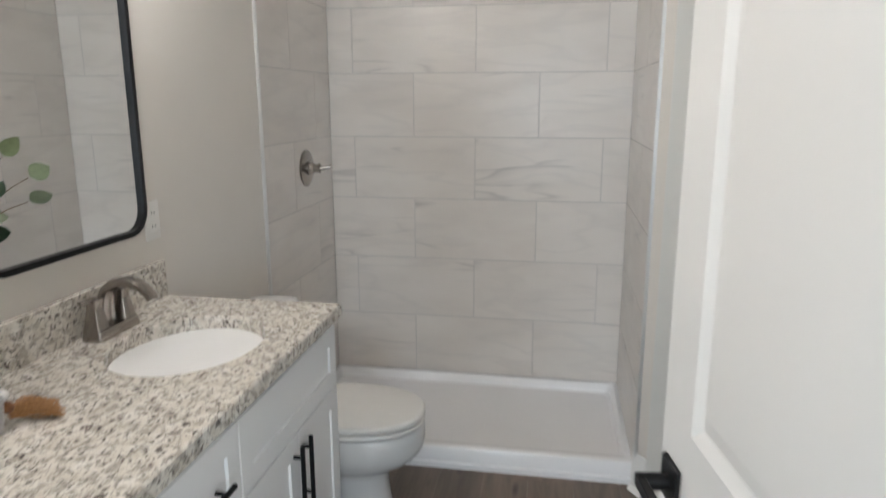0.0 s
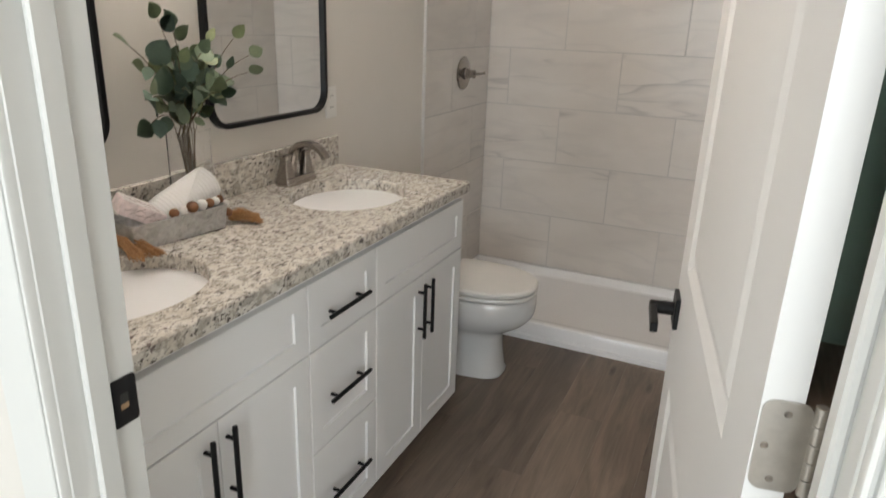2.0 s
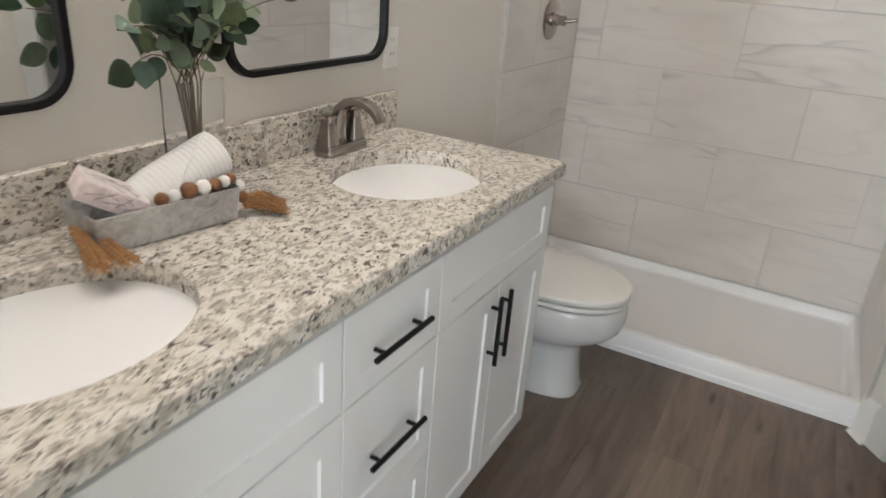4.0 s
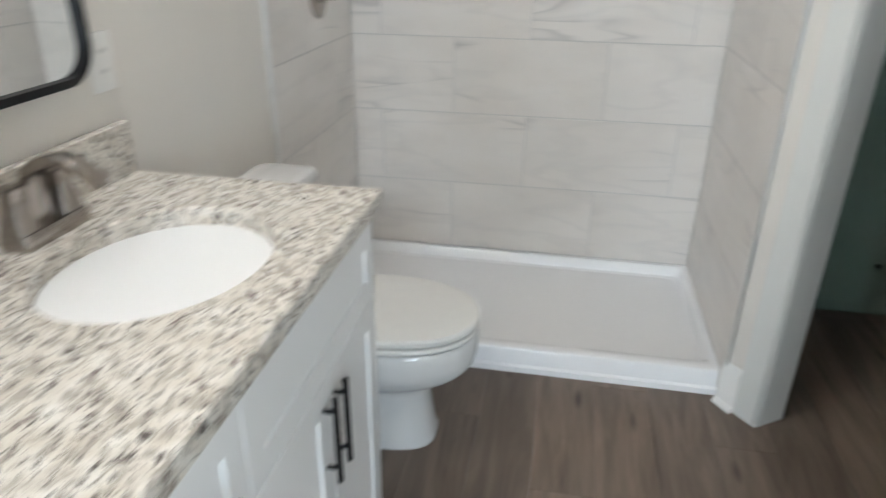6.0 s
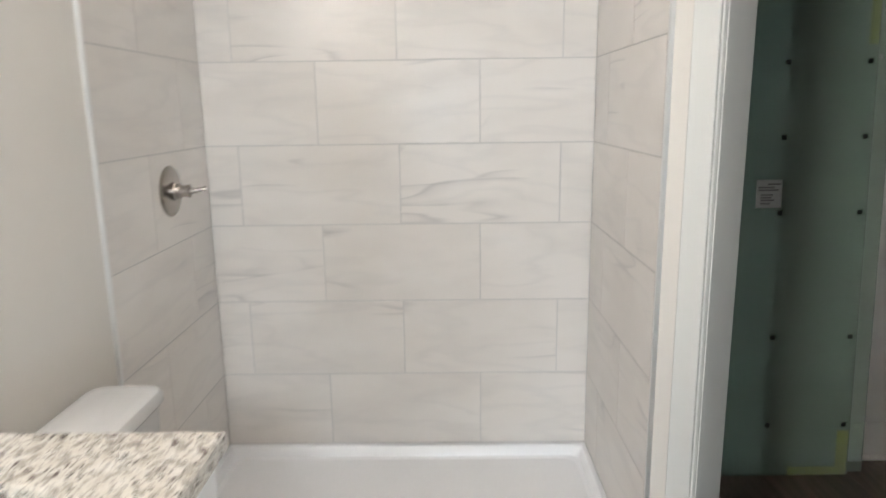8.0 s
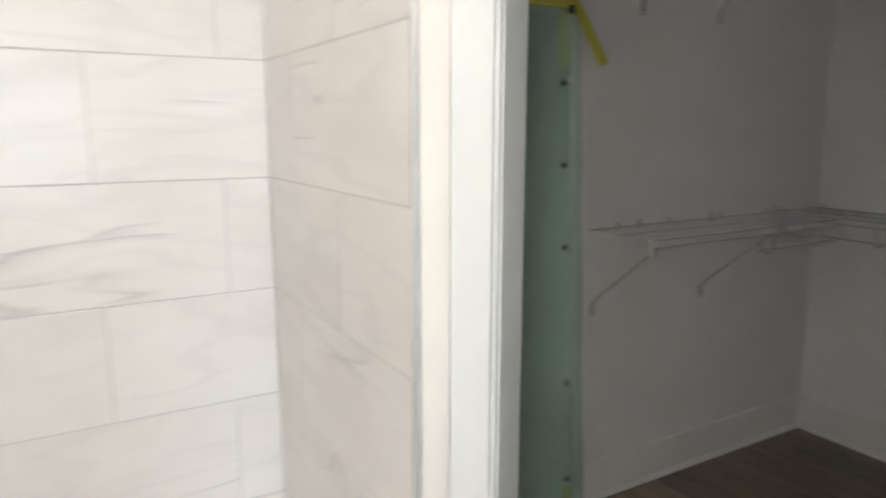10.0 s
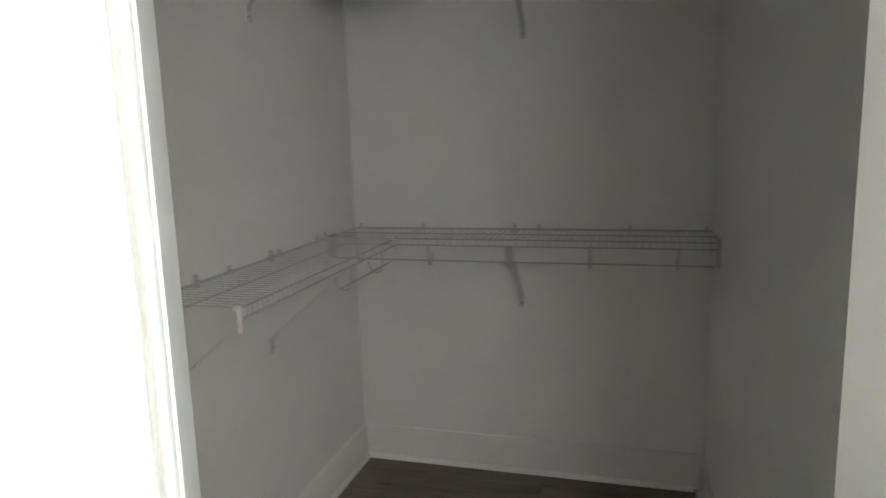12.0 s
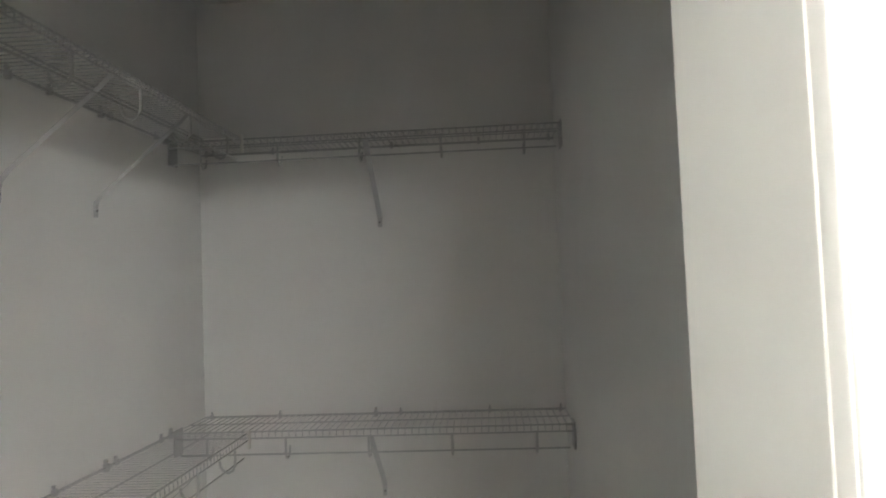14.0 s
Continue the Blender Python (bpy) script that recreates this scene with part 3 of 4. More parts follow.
valve = thing("shower_valve", (SH_L, -0.362, 1.196), "brushed nickel round shower valve with a lever", "shower valve")
VM = Matrix.Translation((SH_L, -0.362, 1.196)) @ pose(0, 0, 0, 0, 90, 0)
esc = part("escutcheon", moved(lathe([(0.0, 0), (0.084, 0), (0.0845, 0.003), (0.080, 0.008), (0.062, 0.0115), (0.035, 0.013), (0.0, 0.0135)], 44), VM), M_NICKEL, valve)
part("hub", moved(lathe([(0.030, 0.012), (0.030, 0.020), (0.026, 0.024), (0.024, 0.036), (0.020, 0.040), (0.019, 0.058), (0.022, 0.060), (0.022, 0.066), (0.016, 0.068), (0.0, 0.069)], 30), VM), M_NICKEL, valve)
lv = tube([(SH_L + 0.066, -0.362, 1.196), (SH_L + 0.085, -0.360, 1.197), (SH_L + 0.10, -0.356, 1.200), (SH_L + 0.118, -0.350, 1.204)], 0.008, 14, [0.011, 0.008, 0.0065, 0.0075])
part("lever", lv, M_NICKEL, valve)


# ---- vanity ----
CT_Z, CT_T, CT_X = 0.933, 0.036, 0.559
CT_Y0, CT_Y1 = -3.086, -1.547
FX = 0.531                     # door faces
SINKS = ((0.297, -1.915), (0.297, -2.806))
SRX, SRY = 0.171, 0.207


def shaker(ya, yb, za, zb, rail=0.056, sunk=0.0062, t=0.019):
    """A framed front with a sunk flat panel, facing +x."""
    e = 0.0012
    loops = []
    for x, o in ((FX - t, 0), (FX - e, 0), (FX, e), (FX, rail), (FX - sunk, rail + 0.0015)):
        loops.append([(x, ya + o, za + o), (x, yb - o, za + o), (x, yb - o, zb - o), (x, ya + o, zb - o)])
    return rings(loops)


def bar_pull(center, axis, length, parent):
    """Round bar on two posts; axis 'y' or 'z'."""
    c = Vector(center)
    d = Vector((0, 1, 0)) if axis == "y" else Vector((0, 0, 1))
    h = part("handle", tube([c - d * length / 2, c - d * (length / 2 - 0.001), c + d * (length / 2 - 0.001), c + d * length / 2], 0.006, 16, [0.0052, 0.006, 0.006, 0.0052]), M_BLACK, parent, "matte black bar pull")
    for s in (-1, 1):
        p = c + d * s * length * 0.335
        part("post", tube([(FX - 0.001, p.y, p.z), (c.x, p.y, p.z)], 0.0048, 12), M_BLACK, h)


def cabinet(y0, y1, kind, label, lean=0.0):
    cab = thing("vanity_cabinet", (0.26, (y0 + y1) / 2, 0), label, "cabinet", "vanity cabinets")
    g = 0.0015
    body = join(box((0.003, y0, 0.075), (FX - 0.0195, y1, CT_Z - CT_T), 0.0008))
    part("body", body, M_CAB, cab)
    part("toe_kick", box((0.003, y0 + 0.002, 0), (FX - 0.085, y1 - 0.002, 0.0748)), M_CAB, cab)
    hx = FX + 0.024
    if kind == "drawers":
        for za, zb in ((0.683, 0.862), (0.388, 0.679), (0.080, 0.384)):
            d = part("drawer", shaker(y0 + g, y1 - g, za, zb, 0.050), M_CAB, cab)
            bar_pull((hx, (y0 + y1) / 2 - 0.006, (za + zb) / 2 - 0.011), "y", 0.192, d)
    else:
        part("false_front", shaker(y0 + g, y1 - g, 0.683, 0.862, 0.050), M_CAB, cab)
        mid = (y0 + y1) / 2 - lean
        for ya, yb, hy in ((y0 + g, mid - g, mid - 0.036 - 0.5 * lean), (mid + g, y1 - g, mid + 0.022)):
            d = part("cabinet_door", shaker(ya, yb, 0.080, 0.679), M_CAB, cab)
            bar_pull((hx, hy, 0.564), "z", 0.192, d)
    return cab


cabinet(-2.145, -1.532, "doors", "white shaker sink cabinet with two doors beside the toilet")
cabinet(-2.470, -2.146, "drawers", "white shaker cabinet with three drawers")
cabinet(-3.083, -2.471, "doors", "white shaker sink cabinet with two doors by the entry", 0.011)


def slab_cell(bm, ya, yb, cx, cy):
    """One part of the stone slab with an oval hole: faces from the oval out to the cell's edge."""
    xa, xb = 0.002, CT_X
    corners = [math.atan2(y - cy, x - cx) % (2 * math.pi) for x in (xa, xb) for y in (ya, yb)]
    angs = sorted([2 * math.pi * i / 56 for i in range(56)] + corners)
    top_in, top_out, bot_in, bot_out, eas = [], [], [], [], []
    for a in angs:
        c, s = math.cos(a), math.sin(a)
        k = 1 / math.sqrt((c / SRX) ** 2 + (s / SRY) ** 2)
        tx = ((xb if c > 0 else xa) - cx) / c if abs(c) > 1e-9 else 1e9
        ty = ((yb if s > 0 else ya) - cy) / s if abs(s) > 1e-9 else 1e9
        r = min(tx, ty)
        ox, oy = cx + r * c, cy + r * s
        front = abs(ox - xb) < 1e-6
        end = abs(oy - CT_Y1) < 1e-6
        ex, ey = (ox - 0.004 if front else ox), (oy - 0.004 if end else oy)
        top_in.append(bm.verts.new((cx + (k + 0.003) * c, cy + (k + 0.003) * s, CT_Z)))
        eas.append(bm.verts.new((cx + k * c, cy + k * s, CT_Z - 0.003)))
        bot_in.append(bm.verts.new((cx + k * c, cy + k * s, CT_Z - CT_T)))
        top_out.append((bm.verts.new((ex, ey, CT_Z)), bm.verts.new((ox, oy, CT_Z - 0.004 if front or end else CT_Z - 0.002))))
        bot_out.append(bm.verts.new((ox, oy, CT_Z - CT_T)))
    n = len(angs)
    for i in range(n):
        j = (i + 1) % n
        bm.faces.new((top_in[i], top_out[i][0], top_out[j][0], top_in[j]))
        bm.faces.new((eas[i], top_in[i], top_in[j], eas[j]))
        bm.faces.new((bot_in[i], eas[i], eas[j], bot_in[j]))
        bm.faces.new((bot_out[i], bot_in[i], bot_in[j], bot_out[j]))
        mx = (top_out[i][1].co + top_out[j][1].co) / 2
        if not (abs(mx.y + 2.35) < 1e-4):
            bm.faces.new((top_out[i][0], top_out[i][1], top_out[j][1], top_out[j][0]))
            bm.faces.new((top_out[i][1], bot_out[i], bot_out[j], top_out[j][1]))


slab = bmesh.new()
slab_cell(slab, CT_Y0, -2.35, *SINKS[1])
slab_cell(slab, -2.35, CT_Y1, *SINKS[0])
bmesh.ops.remove_doubles(slab, verts=slab.verts, dist=0.0006)
countertop = thing("countertop", (0.28, -2.31, CT_Z - CT_T), "speckled beige and grey granite vanity top", "countertop")
part("slab", slab, M_GRANITE, countertop)
part("backsplash", box((0.002, CT_Y0, CT_Z), (0.022, CT_Y1 - 0.004, 1.041), 0.0018), M_GRANITE, countertop)

for cx, cy in SINKS:
    s = thing("sink", (cx, cy, CT_Z - CT_T - 0.16), "white oval undermount china sink", "sink", "vanity sinks")
    prof = [(1.05, 0.0), (1.0, -0.001), (0.985, -0.012), (0.95, -0.045), (0.88, -0.085), (0.74, -0.118), (0.5, -0.138), (0.25, -0.146), (0.1, -0.149)]
    zt = CT_Z - CT_T - 0.0005
    inner = [oval(cx, cy, SRX * k * 1.02, SRY * k * 1.02, zt + d, 56) for k, d in prof]
    outer_l = [oval(cx, cy, SRX * k * 1.02 + 0.011, SRY * k * 1.02 + 0.011, zt + d - 0.010, 56) for k, d in prof[::-1]]
    part("basin", rings(inner[::-1] + [oval(cx, cy, SRX * 1.12, SRY * 1.12, zt, 56), oval(cx, cy, SRX * 1.12, SRY * 1.12, zt - 0.012, 56)] + outer_l[::-1][1:], True, True), M_SINK_SHADED, s)
    part("drain", moved(lathe([(0.0, 0), (0.024, 0), (0.024, 0.002), (0.018, 0.003), (0.016, 0.007), (0.0, 0.008)], 24), Matrix.Translation((cx, cy, zt - 0.149))), M_NICKEL, s)


def faucet(x, y):
    z = CT_Z
    f = thing("faucet", (x, y, z), "brushed nickel two-handle faucet with an arched spout", "faucet")
    plate = rings([[(x + a * k, y + b * k2, z + h) for a, b in rounded_rect(0.056, 0.158, 0.010, 4)] for k, k2, h in ((1, 1, 0), (1, 1, 0.008), (0.94, 0.97, 0.022), (0.9, 0.95, 0.026))])
    part("deck_plate", plate, M_NICKEL, f)
    path = [(-0.012, 0.026), (-0.012, 0.06), (-0.008, 0.09), (0.002, 0.112), (0.022, 0.128), (0.048, 0.134), (0.075, 0.131), (0.098, 0.120), (0.115, 0.102), (0.120, 0.092)]
    loops = []
    for i, (a, h) in enumerate(path):
        p, q = path[max(i - 1, 0)], path[min(i + 1, len(path) - 1)]
        d = Vector((q[0] - p[0], 0, q[1] - p[1])).normalized()
        nrm = Vector((-d.z, 0, d.x))
        w = 0.022 - 0.0006 * i
        th = 0.0145 - 0.0009 * i
        c = Vector((x + a, y, z + h))
        loops.append([c + nrm * sa * th + Vector((0, sb * w, 0)) for sa, sb in ((-1, -0.8), (-0.8, -1), (0.8, -1), (1, -0.8), (1, 0.8), (0.8, 1), (-0.8, 1), (-1, 0.8))])
    part("spout", rings(loops), M_NICKEL, f)
    for s in (-1, 1):
        hy = y + s * 0.052
        post = rings([[(x - 0.002 + a * k, hy + b * k, z + h) for a, b in rounded_rect(0.047, 0.047, 0.006, 3)] for k, h in ((1, 0.022), (0.82, 0.045), (0.62, 0.075), (0.58, 0.088), (0.7, 0.094), (0.7, 0.100), (0.5, 0.103))])
        hd = part("handle_post", post, M_NICKEL, f)
        lev = rings([[(x - 0.002 + a, hy + s * d, z + 0.097 + h + b) for a, b in ((-w, -0.004), (w, -0.004), (w, 0.003), (-w, 0.003))] for d, h, w in ((-0.008, 0, 0.010), (0.02, 0.002, 0.008), (0.045, 0.006, 0.006), (0.050, 0.007, 0.005))])
        part("lever", lev, M_NICKEL, hd)
    return f


faucet(0.068, -1.878)


def mirror(y0, y1, z0, z1):
    cy, cz = (y0 + y1) / 2, (z0 + z1) / 2
    mm = thing("wall_mirror", (0.001, cy, z0), "rounded rectangular wall mirror in a black metal frame", "mirror", "vanity mirrors")
    w, h, r = y1 - y0, z1 - z0, 0.075
    out = lambda o, x: [(x, cy + a, cz + b) for a, b in rounded_rect(w - 2 * o, h - 2 * o, r - o, 10)]
    part("frame", rings([out(0, 0.001), out(0, 0.020), out(0.0015, 0.022), out(0.0135, 0.022), out(0.015, 0.0205), out(0.015, 0.010)], False, False), M_BLACK, mm)
    part("glass", rings([out(0.0145, 0.007), out(0.0145, 0.0105)]), M_MIRROR, mm)


mirror(-2.197, -1.612, 1.136, 1.93)
mirror(-3.07, -2.535, 1.136, 1.93)

M_BULB, tb, bb_ = mat("lit_bulb", (0.9, 0.88, 0.82), 0.4)
bb_.inputs["Emission Color"].default_value, bb_.inputs["Emission Strength"].default_value = (1.0, 0.88, 0.72, 1), 12.0
for ys in ([b[1] for b in BULBS[:3]], [b[1] for b in BULBS[3:]]):
    lamp = thing("vanity_light", (0.0, ys[1], BULB_Z - 0.08), "black vanity light with three upright bulbs above the mirror", "wall lamp", "vanity lights")
    part("backplate", box((0.0005, ys[1] - 0.06, BULB_Z - 0.105), (0.020, ys[1] + 0.06, BULB_Z + 0.005), 0.004, 2), M_BLACK, lamp)
    part("bar", tube([(0.16, ys[2] - 0.03, BULB_Z - 0.085), (0.16, ys[0] + 0.03, BULB_Z - 0.085)], 0.009, 14), M_BLACK, lamp)
    part("arm", tube([(0.018, ys[1], BULB_Z - 0.085), (0.16, ys[1], BULB_Z - 0.085)], 0.010, 14), M_BLACK, lamp)
    for yb_ in ys:
        sk = part("socket", moved(lathe([(0.012, -0.082), (0.020, -0.078), (0.027, -0.052), (0.028, -0.044), (0.012, -0.042)], 20), Matrix.Translation((0.16, yb_, BULB_Z))), M_BLACK, lamp)
        part("bulb", moved(lathe([(0.012, -0.046), (0.016, -0.030), (0.026, -0.015), (0.0295, 0.0), (0.026, 0.014), (0.015, 0.026), (0.003, 0.030)], 20), Matrix.Translation((0.16, yb_, BULB_Z))), M_BULB, sk, "lit round bulb")

outlet = thing("outlet", (0, -1.568, 1.162), "off-white duplex wall outlet", "outlet")
part("cover", rings([[(x, -1.568 + a, 1.162 + b) for a, b in rounded_rect(0.070 - 2 * o, 0.114 - 2 * o, 0.004, 3)] for x, o in ((0.0002, 0), (0.004, 0.0005), (0.0055, 0.003))]), M_OUTLET, outlet)
for dz in (-0.0195, 0.0195):
    r = part("receptacle", rings([[(x, -1.568 + a, 1.162 + dz + b) for a, b in rounded_rect(0.034 - o, 0.029 - o, 0.011, 5)] for x, o in ((0.005, 0), (0.0066, 0.0006))]), M_OUTLET, outlet)
    for dy in (-0.0065, 0.0065):
        # dark bars on the face stand for the shade in the openings
        part("slot_shade", box((0.0066, -1.568 + dy - 0.0011, 1.162 + dz - 0.002), (0.0070, -1.568 + dy + 0.0011, 1.162 + dz + 0.0065)), M_DARK, r)


# ---- toilet ----
TY = -1.165
toilet = thing("toilet", (0.38, TY, 0), "white china toilet with a closed elongated seat", "toilet")


def egg(cx, back, front, ry, z, n=48, p=2.25):
    """An elongated outline: shorter behind cx than in front of it."""
    out = []
    for i in range(n):
        a = 2 * math.pi * i / n
        c, s = math.cos(a), math.sin(a)
        rx = front if c > 0 else back
        out.append((cx + rx * math.copysign(abs(c) ** (2 / p), c), TY + ry * math.copysign(abs(s) ** (2 / p), s), z))
    return out


bowl = rings([egg(0.35, 0.25, 0.252, 0.108, 0.0, p=3.2), egg(0.35, 0.25, 0.254, 0.109, 0.012, p=3.2), egg(0.35, 0.245, 0.246, 0.103, 0.03, p=3.0), egg(0.35, 0.24, 0.236, 0.098, 0.11, p=2.8),
              egg(0.35, 0.235, 0.233, 0.098, 0.178, p=2.6), egg(0.355, 0.24, 0.236, 0.103, 0.197, p=2.5), egg(0.37, 0.245, 0.244, 0.116, 0.212, p=2.4), egg(0.39, 0.255, 0.252, 0.134, 0.228), egg(0.41, 0.265, 0.262, 0.154, 0.247),
              egg(0.43, 0.27, 0.262, 0.168, 0.266), egg(0.44, 0.275, 0.268, 0.178, 0.285), egg(0.44, 0.275, 0.275, 0.183, 0.302), egg(0.44, 0.275, 0.278, 0.186, 0.318), egg(0.44, 0.275, 0.279, 0.186, 0.345), egg(0.44, 0.275, 0.278, 0.185, 0.372), egg(0.44, 0.272, 0.272, 0.180, 0.381), egg(0.44, 0.265, 0.262, 0.170, 0.384)])
part("bowl", bowl, M_PORC, toilet)
part("seat", rings([egg(0.44, 0.19, 0.258, 0.168, 0.384), egg(0.44, 0.19, 0.260, 0.170, 0.389), egg(0.44, 0.205, 0.277, 0.186, 0.390), egg(0.44, 0.206, 0.280, 0.189, 0.396), egg(0.44, 0.205, 0.278, 0.187, 0.404), egg(0.44, 0.20, 0.272, 0.182, 0.406), egg(0.44, 0.19, 0.256, 0.166, 0.4065)]), M_SEAT, toilet)
part("lid", rings([egg(0.44, 0.19, 0.256, 0.166, 0.4065), egg(0.44, 0.19, 0.256, 0.166, 0.4115), egg(0.44, 0.205, 0.277, 0.186, 0.412), egg(0.44, 0.206, 0.281, 0.189, 0.417), egg(0.44, 0.206, 0.281, 0.189, 0.427), egg(0.44, 0.202, 0.275, 0.184, 0.434), egg(0.44, 0.18, 0.24, 0.158, 0.438), egg(0.44, 0.10, 0.12, 0.08, 0.440)]), M_SEAT, toilet)
for s in (-1, 1):
    part("seat_hinge", box((0.225, TY + s * 0.075 - 0.022, 0.397), (0.262, TY + s * 0.075 + 0.022, 0.432), 0.006, 2), M_SEAT, toilet)
    part("bolt_cap", moved(lathe([(0.016, 0), (0.016, 0.010), (0.011, 0.016), (0.0, 0.018)], 16), Matrix.Translation((0.30, TY + s * 0.101, 0.010))), M_PORC, toilet)


def tank_loop(xa, xb, ry, z, r):
    return [((xa + xb) / 2 + a, TY + b, z) for a, b in rounded_rect(xb - xa, 2 * ry, r, 6)]


part("tank", rings([tank_loop(0.045, 0.178, 0.175, 0.394, 0.05), tank_loop(0.03, 0.186, 0.19, 0.42, 0.05), tank_loop(0.022, 0.191, 0.198, 0.58, 0.045), tank_loop(0.02, 0.194, 0.202, 0.727, 0.04)]), M_PORC, toilet)
part("tank_lid", rings([tank_loop(0.014, 0.200, 0.208, 0.728, 0.045), tank_loop(0.010, 0.206, 0.213, 0.736, 0.048), tank_loop(0.010, 0.206, 0.213, 0.752, 0.048), tank_loop(0.016, 0.198, 0.206, 0.764, 0.045), tank_loop(0.04, 0.18, 0.185, 0.770, 0.04)]), M_PORC, toilet)
fl = part("flush_lever", moved(lathe([(0.014, 0), (0.014, 0.008), (0.006, 0.012), (0.006, 0.02), (0.0, 0.021)], 18), Matrix.Translation((0.191, TY - 0.145, 0.67)) @ pose(0, 0, 0, 0, 90, 0)), M_NICKEL, toilet)
part("lever_arm", tube([(0.209, TY - 0.145, 0.67), (0.213, TY - 0.11, 0.668), (0.213, TY - 0.075, 0.662)], 0.005, 10), M_NICKEL, fl)


# ---- things on the counter ----
TZ = CT_Z
TC = Vector((0.143, -2.497, TZ))
TM = Matrix.Translation(TC) @ pose(0, 0, 0, 0, 0, -9.5)   # local y along the tray
tray = thing("storage_tray", TC, "galvanized metal tray with wire handles, filled with bath goods", "tray")


def tray_loop(w, l, z):
    return [(a + 0.002, b * 1.05 - 0.005, z) for a, b in rounded_rect(w * 1.04, l, 0.004, 3)]


part("body", moved(rings([tray_loop(0.100, 0.240, 0.003), tray_loop(0.100, 0.240, 0.0012), tray_loop(0.104, 0.244, 0.0012), tray_loop(0.114, 0.254, 0.060), tray_loop(0.116, 0.256, 0.062), tray_loop(0.114, 0.254, 0.064), tray_loop(0.111, 0.251, 0.062), tray_loop(0.101, 0.241, 0.003)], True, True), TM), M_GALV, tray)
for s in (-1, 1):
    hp = [(-0.035, s * 0.1275, 0.052), (-0.036, s * 0.137, 0.066), (-0.024, s * 0.145, 0.088), (0, s * 0.149, 0.096), (0.024, s * 0.145, 0.088), (0.036, s * 0.137, 0.066), (0.035, s * 0.1275, 0.052)]
    part("wire_handle", moved(tube(hp, 0.0014, 8), TM), M_GALV, tray)

towel = thing("rolled_towel", TC + Vector((0, 0, 0.03)), "rolled white ribbed hand towel in the metal tray", "towel")
a, b = TM @ Vector((-0.004, -0.040, 0.050)), TM @ Vector((-0.012, 0.128, 0.112))
ax = (b - a).normalized()
e1 = ax.cross(Vector((0, 0, 1))).normalized()
e2 = e1.cross(ax)
lo = []
for i in range(121):
    f = i / 120
    r = 0.046 * (0.86 + 0.14 * min(1, 4 * f)) * (1 + 0.013 * math.sin(f * 112)) * (1.0 - (0.10 if i in (0, 120) else 0))
    c = a.lerp(b, f)
    lo.append([c + e1 * r * math.cos(q * math.pi / 16) + e2 * r * (0.94 + 0.02 * math.sin(q * 1.1)) * math.sin(q * math.pi / 16) for q in range(32)])
part("roll", rings(lo), M_TOWEL, towel)
flap = [a.lerp(b, 0.22 + 0.75 * k / 24) + (e1 * math.cos(0.075 * k - 0.2) + e2 * math.sin(0.075 * k - 0.2)) * 0.0452 for k in range(25)]
part("flap_edge", tube(flap, 0.0022, 8), M_TOWEL, towel)
spi = [b + ax * 0.0015 + (e1 * math.cos(k * 0.45) + e2 * math.sin(k * 0.45)) * (0.004 + 0.00095 * k) for k in range(40)]
part("spiral_edge", tube(spi, 0.0016, 6), M_TOWEL, towel)

soap = thing("soap_box", TC + Vector((0, 0, 0.06)), "pale pink printed soap box leaning in the tray", "box")
SM = TM @ Matrix.Translation((0.014, -0.088, 0.084)) @ pose(0, 0, 0, 0, 0, -16) @ pose(0, 0, 0, -31, 8, 0)
part("carton", moved(box((-0.030, -0.054, -0.018), (0.030, 0.054, 0.018), 0.0012), SM), M_CARD, soap)
part("top_panel", moved(box((-0.0292, -0.053, 0.0182), (0.0292, 0.053, 0.0186)), SM), M_CARDTOP, soap)
for cx, cy, ln, turn in ((0.004, 0.012, 0.060, 62), (-0.006, 0.006, 0.052, 78), (0.010, -0.006, 0.046, 48), (-0.010, -0.016, 0.040, 95), (0.012, 0.026, 0.030, 30), (-0.014, 0.026, 0.026, 115), (0.002, -0.032, 0.034, 70)):
    part("printed_twig", moved(box((-ln / 2, -0.0007, 0.0187), (ln / 2, 0.0007, 0.0190)), SM @ pose(cx, cy, 0, 0, 0, turn)), M_PRINT, soap)
for cy, cz, ln, turn in ((-0.030, 0.002, 0.030, 20), (-0.014, 0.004, 0.034, 38), (0.002, -0.003, 0.036, 12), (0.016, 0.003, 0.030, 50), (0.032, -0.002, 0.026, 28), (-0.004, 0.007, 0.022, -15), (0.024, 0.008, 0.018, -30)):
    part("printed_twig", moved(box((0.0301, -ln / 2, -0.0006), (0.0304, ln / 2, 0.0006)), SM @ pose(0, cy, cz, turn, 0, 0)), M_PRINT, soap)
for cx, cy in ((0.010, 0.036), (-0.008, 0.034), (0.016, 0.014), (-0.016, 0.008), (0.004, -0.012), (-0.004, -0.030), (0.014, -0.034)):
    part("printed_bud", moved(box((-0.0030, -0.0022, 0.0187), (0.0030, 0.0022, 0.0191)), SM @ pose(cx, cy, 0, 0, 0, 40)), M_CARD, soap)

